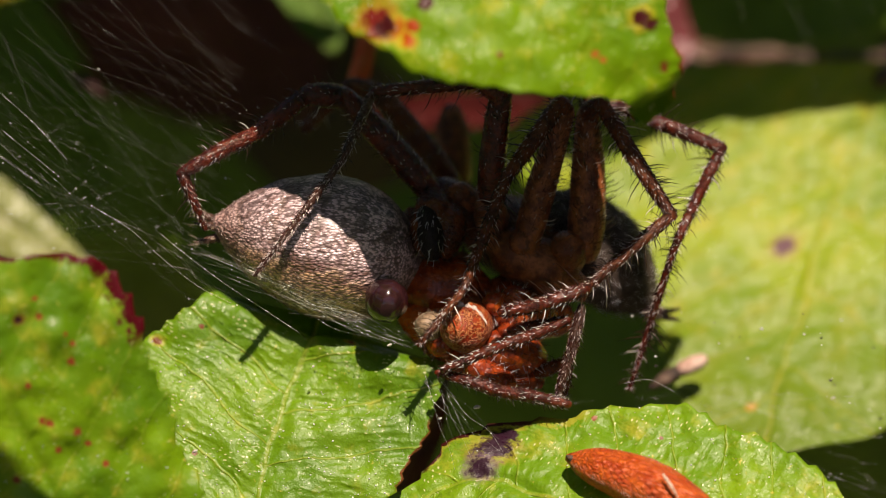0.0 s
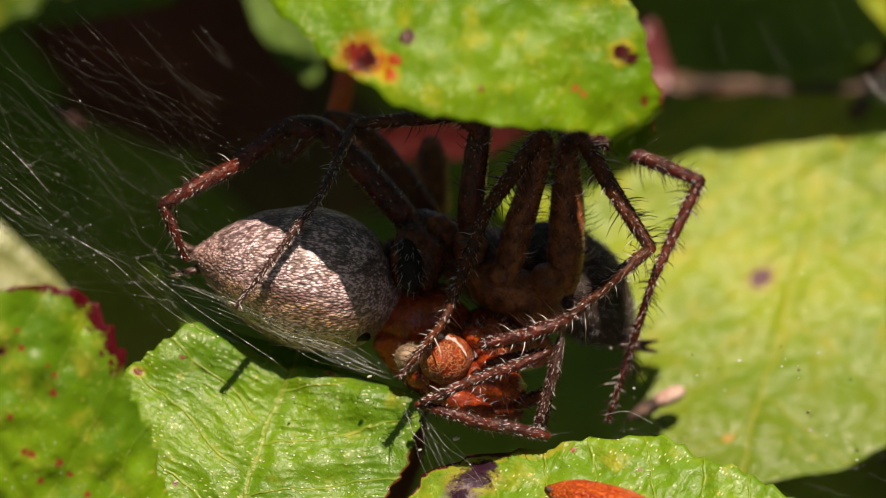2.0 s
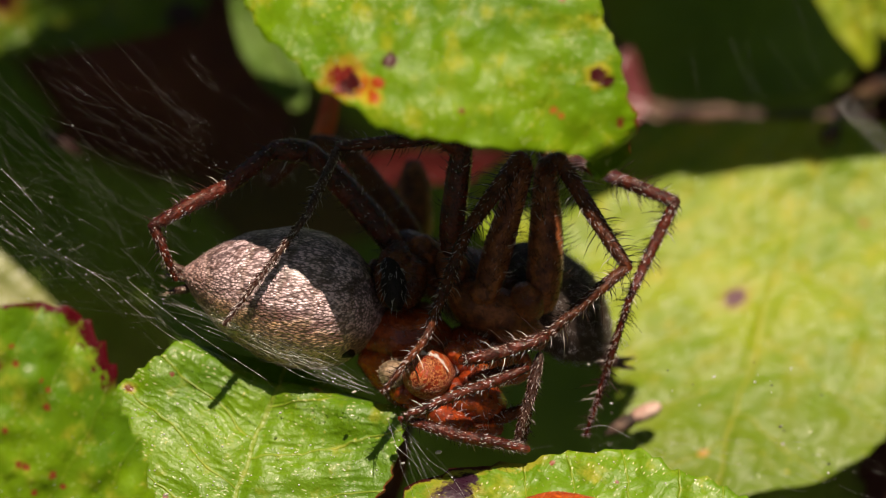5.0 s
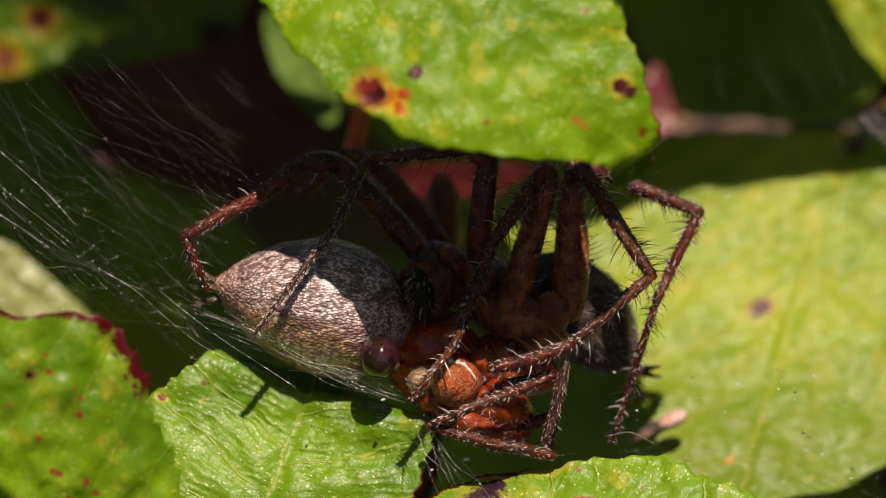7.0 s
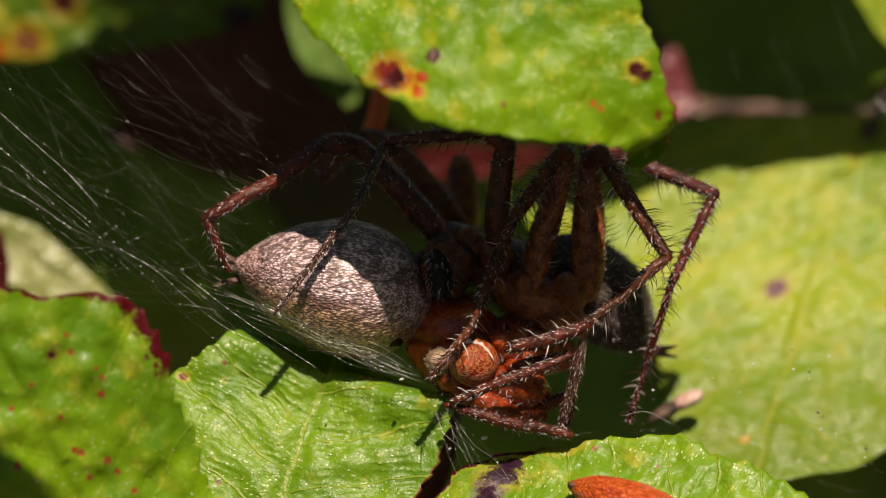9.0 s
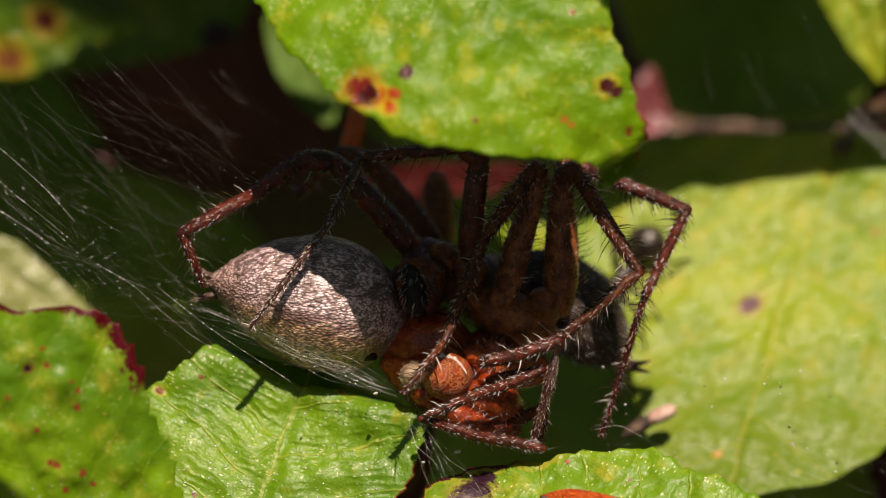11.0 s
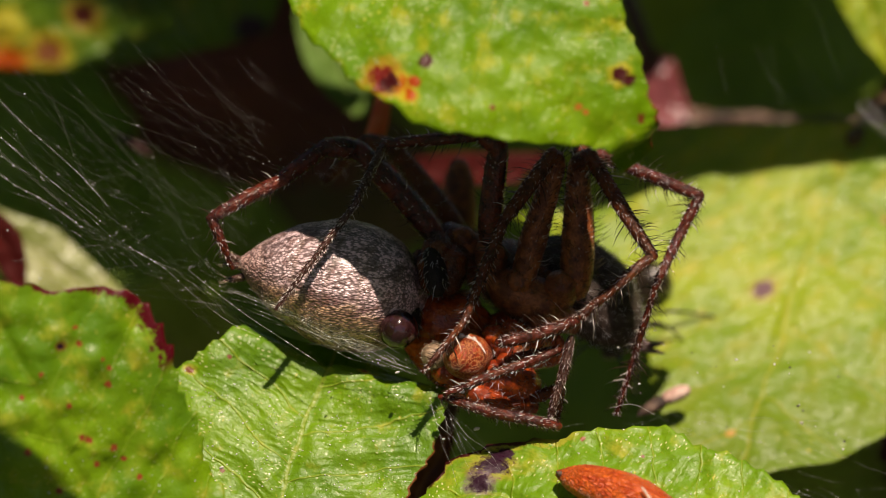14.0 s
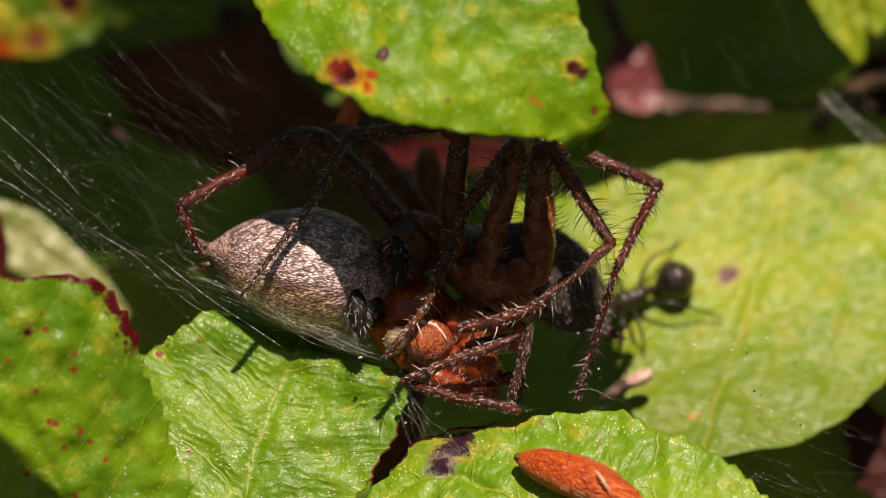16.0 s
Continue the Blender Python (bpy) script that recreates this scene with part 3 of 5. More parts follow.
def curve(points, count):
    """Points on a smooth line through the given ones, evenly by parameter."""
    pts = [Vector(p) for p in points]
    if len(pts) == 2:
        return [pts[0].lerp(pts[1], i / count) for i in range(count + 1)]
    pts = [pts[0] * 2 - pts[1]] + pts + [pts[-1] * 2 - pts[-2]]
    out = []
    for i in range(count + 1):
        s = i / count * (len(pts) - 3)
        k = min(int(s), len(pts) - 4)
        t = s - k
        a, b, c, d = pts[k : k + 4]
        out.append(0.5 * (2 * b + (c - a) * t + (2 * a - 5 * b + 4 * c - d) * t * t + (3 * b - a - 3 * c + d) * t**3))
    return out


def leaf_shape(axis, side, profile, seed=0, nu=110, nv=70, teeth=0, tooth=0.0, fold=0.0, relief=0.12, wave=0.35, thick=0.22, spacing=2.6, slope=0.75, droop=0.0, skew=False, rib=1.6, lump=0.09):
    """A leaf blade: axis from stalk to tip, side the way to its one half; profile rows are (share of length, half width, half width)."""
    mids = curve(axis, nu)
    side = Vector(side).normalized()
    us = [p[0] for p in profile]
    length, run = 0.0, [0.0]
    for a, b in zip(mids, mids[1:]):
        length += (b - a).length
        run.append(length)
    top, low, uv, rims = [], [], [], []
    for i in range(nu + 1):
        u = run[i] / length
        way = (mids[min(i + 1, nu)] - mids[max(i - 1, 0)]).normalized()
        across = side if skew else (side - way * side.dot(way)).normalized()
        out = across.cross(way).normalized()
        if out.y > 0:
            out = -out
        wl, wr = np.interp(u, us, [p[1] for p in profile]), np.interp(u, us, [p[2] for p in profile])
        if teeth:
            saw = (u * teeth) % 1.0
            big = 1 - abs(2 * ((u * teeth / 3) % 1.0) - 1)
            bite = tooth * ((saw**1.6) * 0.7 + big * 0.6)
            wl, wr = wl + bite * min(1, wl), wr + bite * min(1, wr)
        for j in range(nv + 1):
            s = 2 * j / nv - 1
            s = math.copysign(abs(s) ** 0.9, s)
            v = s * (wr if s > 0 else wl)
            q = (run[i] - slope * abs(v)) / spacing + (0.37 if v > 0 else 0)
            ridge = math.cos(2 * math.pi * q)
            spot = mids[i] + across * v
            h = fold * abs(v) - droop * v * v - relief * (0.5 + 0.5 * ridge) * min(1, abs(v)) - relief * rib * math.exp(-((v / 0.3) ** 2))
            h += wave * noise.noise(Vector((run[i] * 0.13, v * 0.16, seed * 3.7))) + lump * noise.noise(Vector((run[i] * 0.8, v * 0.8, seed * 3.7)))
            edge = max(0.0, (abs(s) - 0.93) / 0.07)
            top.append(spot + out * h)
            low.append(spot + out * (h - thick * (1 - 0.85 * edge)))
            uv.append((run[i], v))
            rims.append((u, s))
    shape = Shape()
    shape.verts, shape.uvs, shape.rims = top + low, uv + uv, rims + rims
    row, n = nv + 1, (nu + 1) * (nv + 1)
    for i in range(nu):
        for j in range(nv):
            a = i * row + j
            shape.faces += [(a, a + row, a + row + 1, a + 1), (n + a, n + a + 1, n + a + row + 1, n + a + row)]
    rim = [i * row for i in range(nu + 1)] + [nu * row + j for j in range(1, row)] + [i * row + nv for i in reversed(range(nu))] + [j for j in reversed(range(1, nv))]
    for a, b in zip(rim, rim[1:] + rim[:1]):
        shape.faces.append((b, a, n + a, n + b))
    return shape


def leaf(name, axis, side, profile, material, label, group="bramble leaves", kind="", stem=(0, 1.0, -0.6), glint_dots=0, **how):
    """A leaf as a thing: blade and stalk."""
    root = thing(name, axis[0], label, "leaf", group, kind)
    blade = leaf_shape(axis, side, profile, **how)
    part("blade", blade, material, root)
    # white dots strewn on the blade to imitate its sun glints
    if glint_dots:
        part("glint_dots", blade.dots(glint_dots, len(label) + glint_dots), DROP_AND_GLINT, root, "tiny white dots added as glints on the blade")
    a, b = Vector(axis[0]), Vector(axis[1])
    back = (a - b).normalized()
    stalk = Shape().tube(curve([a + back * -1.0 + Vector((0, 0.3, 0)), a + back * 3 + Vector(stem), a + back * 6 + Vector(stem) * 4], 10), [0.42] * 11, 8)
    part("stalk", stalk, STALK, root, "thin reddish-green stalk")
    return root


# ---- the setting: ground ----
def ground():
    data = bpy.data.meshes.new("ground")
    rows, size = 40, 60.0
    pts, faces = [], []
    for i in range(rows + 1):
        for j in range(rows + 1):
            x, y = [math.copysign(abs(2 * k / rows - 1) ** 3, 2 * k / rows - 1) * size for k in (i, j)]
            pts.append((x, y, 0.03 * noise.noise((x * 3, y * 3, 0.0)) - 0.03))
    for i in range(rows):
        for j in range(rows):
            a = i * (rows + 1) + j
            faces.append((a, a + rows + 1, a + rows + 2, a + 1))
    data.from_pydata(pts, [], faces)
    ob = new("ground", data)
    data.materials.append(SOIL)
    tagged(ob, "dark bare soil under the bramble", "ground", kind="structure")


ground()

# ---- leaves that frame the spiders ----
leaf(
    "bramble_leaf", [(-3.31, -2.00, 23.03), (0.81, -7.00, 17.40), (4.83, -9.50, 11.75), (8.69, -9.00, 6.78), (7.97, -5.50, 5.36)], (0.79, 0.18, 0.55),
    [(0, 0.3, 0.3), (0.087, 4.17, 3.48), (0.26, 8.81, 7.65), (0.39, 9.1, 6.96), (0.52, 8.5, 4.87), (0.61, 7.55, 3.36), (0.70, 5.4, 2.32), (0.76, 3.7, 1.67), (0.82, 2.27, 1.07), (0.87, 1.35, 0.788), (0.94, 0.974, 0.788), (1, 0.232, 0.232)],
    LEAF_TOP, "bright green bramble leaf with dark red spots, arching over the spiders", teeth=26, tooth=0.3, seed=1, glint_dots=160, droop=0.012, spacing=3.0, relief=0.10, rib=0.2, lump=0.22,
)
leaf(
    "bramble_leaf", [(-8.75, -3.60, -14.60), (-7.68, -1.70, -10.14), (-6.12, -0.10, -5.55), (-5.44, 0.60, -3.26), (-5.19, 4.80, -3.77)], (0.95, -0.12, -0.30),
    [(0, 0.3, 0.3), (0.15, 4.41, 3.48), (0.35, 6.73, 4.99), (0.6, 6.3, 5.8), (0.76, 4.2, 5.61), (0.84, 2.8, 5.1), (0.92, 1.4, 2.78), (1, 0.2, 0.2)],
    LEAF_CENTRE, "glossy green bramble leaf with raised veins and dew sparkle", teeth=24, tooth=0.3, seed=2, glint_dots=800, lump=0.12, droop=0.004, fold=0.06, relief=0.15, spacing=2.4, slope=0.5,
)
leaf(
    "bramble_leaf", [(-12.46, -6.00, -16.11), (-15.43, -7.00, -10.09), (-18.03, -8.60, -4.73), (-20.38, -9.50, 0.02)], (0.86, 0.22, 0.42),
    [(0, 0.3, 0.3), (0.06, 2.09, 1.86), (0.24, 5.57, 5.15), (0.42, 6.96, 5.45), (0.59, 6.96, 5.8), (0.70, 6.26, 6.17), (0.78, 5.33, 5.8), (0.85, 3.94, 4.73), (0.90, 2.55, 2.5), (0.95, 1.39, 1.3), (1, 0.2, 0.2)],
    LEAF_SIDE, "green bramble leaf with a dark red toothed rim and rusty dots", teeth=17, tooth=0.45, seed=3, glint_dots=160, fold=0.06, lump=0.24, relief=0.16,
)
leaf(
    "bramble_leaf", [(19.37, 14.50, 8.23), (17.83, 13.40, 4.41), (15.46, 10.40, -1.91), (13.28, 5.50, -8.50)], (1.0, 0.08, 0.0),
    [(0, 2.78, 0.3), (0.015, 9.97, 2.78), (0.05, 13, 5.57), (0.12, 15.1, 7.65), (0.22, 14.6, 9.28), (0.32, 12.5, 9.51), (0.42, 9.74, 9.28), (0.52, 7.42, 8.58), (0.62, 5.91, 8.4), (0.75, 4.92, 7.6), (0.86, 3.83, 6.3), (0.95, 2.09, 3.8), (1, 0.2, 0.2)],
    LEAF_YELLOW, "large yellow-green bramble leaf with one purple spot", stem=(1.5, 5, -1), skew=True, teeth=18, tooth=0.3, seed=4, glint_dots=130, spacing=4.2, wave=0.7, droop=0.009,
)
leaf(
    "bramble_leaf", [(14.78, -7.90, -16.65), (9.01, -5.90, -12.92), (4.05, -3.50, -10.07), (1.22, -2.20, -9.19), (-2.27, -2.10, -10.88)], (0.48, 0.42, 0.77),
    [(0, 0.3, 0.3), (0.13, 5.1, 6.73), (0.305, 6.96, 7.19), (0.436, 6.73, 6.61), (0.559, 5.57, 6.38), (0.66, 4.41, 4.5), (0.77, 3.2, 2.5), (0.816, 2.9, 1.9), (0.907, 2.2, 1.0), (0.96, 1.2, 0.6), (1, 0.2, 0.2)],
    LEAF_LOW, "yellow-flecked green bramble leaf with a purple stain, under an orange petal", teeth=20, tooth=0.4, seed=5, relief=0.14, glint_dots=420,
)

# ---- leaves behind ----
def plain_profile(half, blunt=0.65):
    return [(0, 0.3, 0.3), (0.2, half * 0.7, half * 0.7), (0.45, half, half), (0.75, half * blunt, half * blunt), (0.92, half * blunt * 0.45, half * blunt * 0.45), (1, 0.2, 0.2)]


BEHIND = [
    (LEAF_SHADE, "dark green bramble leaf in shade behind the web", [(-32.92, 32.00, 11.23), (-23.20, 31.00, 6.26), (-15.6, 30.00, 2.0)], (0.5, 0.3, 0.8), 9),
    (LEAF_SHADE, "dark green bramble leaf in shade behind the spiders", [(4.71, 40.00, -9.61), (-2.28, 44.00, -1.06), (-9.72, 48.00, 7.72)], (0.9, 0.1, 0.3), 13),
    (LEAF_SHADE, "dark green bramble leaf in shade below the web", [(-4.18, 26.00, -12.47), (-10.38, 28.00, -5.11), (-17.75, 31.00, 0.03)], (0.6, 0.3, -0.7), 10),
    (LEAF_SHADE, "dark green bramble leaf in deep shade above the litter", [(25.91, 25.00, 18.81), (19.94, 26.00, 14.46), (8.95, 29.00, 10.44)], (0.5, 0.2, 0.9), 4.4),
    (LEAF_SHADE, "dark green bramble leaf in shade under the yellow leaf", [(8.81, 10.00, -13.46), (15.79, 14.00, -10.24), (24.12, 20.00, -6.47)], (0.6, 0.2, 0.7), 8),
    (LEAF_MAROON, "dark maroon autumn bramble leaf in shade", [(-18.15, 36.00, 18.95), (-12.41, 36.00, 12.41), (-5.83, 36.00, 6.16)], (0.8, 0.0, 0.4), 6.5),
    (LEAF_WINE, "dark maroon autumn bramble leaf by the yellow leaf", [(24.23, 14.00, -11.98), (22.03, 13.00, -8.69), (20.39, 13.00, -5.42)], (0.9, 0.0, 0.3), 1.4),
    (LEAF_WINE, "dark maroon autumn bramble leaf in shade", [(24.43, 28.00, 11.82), (22.23, 28.00, 9.88), (19.75, 28.00, 8.21)], (0.5, 0.0, 0.8), 1.6),
    (LEAF_SHADE, "dark green bramble leaf deep in the bush", [(-2.40, 60.00, 26.86), (-0.69, 62.00, 12.67), (0.46, 60.00, -4.54)], (1, 0.0, 0.0), 18),
    (LEAF_SHADE, "dark green bramble leaf deep in the bush", [(-30.94, 60.00, -13.10), (-28.26, 62.00, 6.92), (-25.23, 60.00, 29.71)], (1, 0.0, 0.0), 26),
    (LEAF_SHADE, "dark green bramble leaf deep in the bush", [(31.85, 60.00, -18.81), (26.47, 64.00, 4.07), (20.44, 60.00, 29.71)], (1, 0.0, 0.0), 22),
    (LEAF_SHADE, "dark green bramble leaf deep in the bush", [(-5.09, 50.00, -29.28), (-0.68, 56.00, -15.76), (2.21, 66.00, 1.19)], (1, 0.0, 0.0), 22),
]
for k, (stuff, words, axis, side, half) in enumerate(BEHIND):
    leaf("bramble_leaf", axis, side, plain_profile(half), stuff, words, seed=20 + k, nu=60, nv=40, wave=1.5, teeth=18, tooth=0.4)
leaf("bramble_leaf", [(-6.72, 20.00, 16.22), (-6.30, 19.00, 12.72), (-4.70, 18.00, 8.70)], (0.9, 0.1, 0.1), [(0, 0.3, 0.3), (0.3, 1.39, 2.09), (0.6, 1.5, 1.62), (0.85, 1.0, 0.928), (1, 0.232, 0.232)], LEAF_DULL, "dull green leaflet behind the arching leaf", seed=40, nu=40, nv=26)
leaf("bramble_leaf", [(-23.64, 15.00, 4.37), (-19.23, 15.00, 1.43), (-14.6, 14.00, -1.9)], (0.4, 0.2, 0.8), [(0, 0.3, 0.3), (0.4, 1.7, 1.5), (0.8, 1.2, 0.9), (1, 0.2, 0.2)], LEAF_PALE, "pale cream-green sunlit leaf behind the toothed leaf", seed=41, nu=40, nv=26)
leaf("bramble_leaf", [(9.05, 22.00, 12.50), (9.60, 22.00, 10.75), (9.97, 22.00, 9.40), (10.40, 21.50, 8.10)], (0.9, 0.3, 0.1), [(0, 0.25, 0.25), (0.12, 0.4, 0.4), (0.3, 1.15, 1.2), (0.6, 1.4, 1.25), (0.85, 1.2, 1.3), (1, 0.2, 0.2)], LEAF_PINK, "faded pink dying leaflet in the litter", seed=42, nu=40, nv=26)
leaf("bramble_leaf", [(5.60, 18.00, 6.22), (1.64, 18.00, 6.10), (-3.09, 19.00, 6.25)], (0.1, 0.2, 0.9), [(0, 0.3, 0.3), (0.2, 0.788, 0.696), (0.7, 0.928, 0.742), (1, 0.2, 0.2)], LEAF_ROSE, "faded pink dying leaflet behind the spiders", seed=45, nu=40, nv=26)
for k, (axis, half) in enumerate((([(13.0, 24.0, 8.55), (11.8, 23.0, 8.75), (10.4, 23.0, 9.05)], 0.55), ([(15.6, 25.0, 8.35), (14.4, 24.0, 8.65), (13.1, 25.0, 8.70)], 0.42), ([(18.6, 26.0, 8.5), (17.4, 25.0, 8.55), (16.4, 26.0, 8.45)], 0.3))):
    leaf("bramble_leaf", axis, (0.1, 0.2, 0.9), plain_profile(half), LEAF_DRY, "curled dry brown leaf scrap in the litter behind", seed=43 + 7 * k, nu=30, nv=20, wave=1.2)
leaf("bramble_leaf", [(-10.52, 38.0, 9.22), (-5.87, 37.0, 6.48), (0.1, 38.0, 4.24)], (0.4, 0.1, 0.9), plain_profile(4.4), LEAF_OLIVE, "dull olive-brown dying leaf in shade behind the legs", seed=48, nu=40, nv=26, wave=1.0)
leaf("bramble_leaf", [(-22.60, 11.00, 4.20), (-21.20, 11.00, 2.30), (-20.30, 11.00, -0.20)], (0.9, 0.1, 0.3), plain_profile(0.9), LEAF_ROSE, "dull pink dying leaflet beside the pale leaf", seed=50, nu=30, nv=20)
leaf("bramble_leaf", [(22.43, 17.00, 16.08), (22.17, 17.00, 13.95), (21.83, 17.00, 11.94)], (0.9, 0.1, 0.2), [(0, 0.3, 0.3), (0.4, 1.0, 1.2), (0.8, 0.7, 0.7), (1, 0.2, 0.2)], LEAF_YELLOW, "pale sunlit pointed leaflet before the dark leaf", seed=49, nu=40, nv=26)
leaf("bramble_leaf", [(-28.6, 21.20, 20.90), (-18.55, 19.40, 18.25), (-7.50, 20.00, 17.60)], (0.0, -0.15, 1), [(0, 0.3, 0.3), (0.15, 7.65, 9.74), (0.38, 8, 12.1), (0.6, 6.96, 11.6), (0.78, 5.91, 9.74), (0.93, 4.99, 6.03), (1, 0.2, 0.2)], LEAF_EDGE, "green bramble leaf with yellow and red blotches, above the web", seed=44, nu=70, nv=50, wave=0.8)
leaf("bramble_leaf", [(17.48, 17.00, 19.82), (19.37, 17.00, 15.01), (21.11, 17.00, 10.60)], (0.9, 0.1, 0.3), [(0, 0.3, 0.3), (0.4, 1.62, 1.62), (0.8, 0.974, 0.974), (1, 0.2, 0.2)], LEAF_YELLOW, "pale sunlit pointed leaflet before the dark leaf", seed=46, nu=50, nv=30)
leaf("bramble_leaf", [(-0.05, 7.00, -5.39), (-0.53, 6.50, -7.52), (-2.07, 6.00, -10.12)], (0.9, 0.1, 0.4), [(0, 0.3, 0.3), (0.25, 0.557, 0.464), (0.6, 0.788, 0.696), (0.85, 0.696, 0.788), (1, 0.2, 0.2)], LEAF_RUST, "shrivelled rust-brown leaflet between the green leaves", seed=47, nu=40, nv=26, wave=1.2)
single("red_stalk", Shape().tube(curve([(-3.05, 9.00, 10.03), (-3.40, 8.00, 7.78), (-4.00, 9.00, 6.20)], 10), [0.3, 0.34, 0.38, 0.42, 0.44, 0.46, 0.46, 0.44, 0.4, 0.32, 0.22], 12), RED_STALK, (-3.66, 8.00, 7.78), "orange-red leaf stalk behind the legs", "stalk")

single("twig", Shape().tube(curve([(10.33, 23.00, 8.49), (13.87, 23.00, 8.77), (17.71, 24.00, 8.44), (21.60, 26.00, 8.75)], 20), [0.30 + 0.12 * math.sin(k * 1.9) + 0.10 * math.sin(k * 4.3) for k in range(21)], 12), BARK, (13.87, 23.00, 8.77), "brown dead twig in the litter behind", "twig")

# ---- unseen leaves, added out of view to shade the hollow ----
ADDED_SHADE_LEAVES = [
    ([(10.4, -26, 33.2), (12.9, -26, 29.2), (14.4, -26, 25.7)], (0.8, 0.1, 0.55), 1.5, 0.3),
    ([(-36, 2, 25.8), (-20, -1, 26.0), (-1, -1, 27.8)], (0, -0.1, 1), 4.8, 1.1),
    ([(-48, -50, 45.8), (-22, -50, 32.4), (5, -50, 19.0)], (0.5, 0, 0.86), 7.5, 0.8),
    ([(49, 1, 29.0), (25, -1, 24.6), (-6, -1, 18.2)], (0, -0.1, 1), 2.4, 0.9),
    ([(24, 12, 62), (22, 4, 47), (21, -1, 34.0)], (1, 0, 0.0), 12, 1.3),
    ([(11, 12, 62), (10, 4, 46), (8, -1, 29)], (1, 0, 0.0), 7.5, 1.1),
    ([(35, 16, 61), (34, 8, 47), (32, 2, 34)], (1, 0, 0.1), 8, 0.8),
    ([(-20, 46, 64), (-14, 33, 40), (-10, 21, 19)], (1, 0, 0.0), 16, 1.2),
    ([(20, 42, 66), (19, 32, 44), (18, 22, 21)], (1, 0, 0.0), 14, 1.2),
    ([(-26, -1, 43.4), (-8, -1, 42.4), (12, -1, 42.4)], (0, -0.1, 1), 8.5, 0.9),
    ([(-4.8, -1, 35.4), (-9, -1, 33.6), (-15, -1, 32.0)], (0, -0.1, 1), 1.05, 0.8),
    ([(-12, -1, 19.6), (-9, -1, 19.4), (-5.4, -1, 19.4)], (0, -0.1, 1), 2.3, 0.9),
]
# unseen leaves added at either side, to keep the low sky out of the hollow
for x, y, z in ((-50, -34, 30), (-54, -84, 36), (-46, 0, -8), (-50, -44, -14), (-54, -90, -10), (58, 12, 44), (62, -34, 38), (74, -84, 42), (56, 2, 0), (62, -44, -8), (70, -92, -6)):
    ADDED_SHADE_LEAVES.append(([(x, y, z + 30), (x * 1.06, y - 4, z), (x, y - 8, z - 30)], (0.1, 1, 0.0), 23, 0.9))
# unseen leaves added against the open sky, round the gap left for the sun
ADDED_SHADE_LEAVES += [
    ([(-42, -58, 22), (0, -60, 25), (46, -58, 24)], (0, 0, 1), 10, 0.9),
    ([(-44, -56, 114), (8, -62, 116), (62, -58, 114)], (0, 0.3, 1), 17, 0.9),
    ([(-34, -58, 106), (-33, -62, 68), (-32, -58, 28)], (1, 0, 0), 14, 0.9),
    ([(60, -58, 110), (60, -62, 72), (58, -58, 30)], (1, 0, 0), 15, 0.9),
]
for k, (axis, side, half, blunt) in enumerate(ADDED_SHADE_LEAVES):
    leaf("bramble_leaf", axis, side, plain_profile(half, blunt), LEAF_GREEN, "green bramble leaf overhead that shades the hollow", seed=60 + k, nu=50, nv=36, wave=1.5, teeth=18, tooth=0.4)

# ---- spiders ----
SEGMENTS = ("femur", "patella", "tibia", "metatarsus", "tarsus")


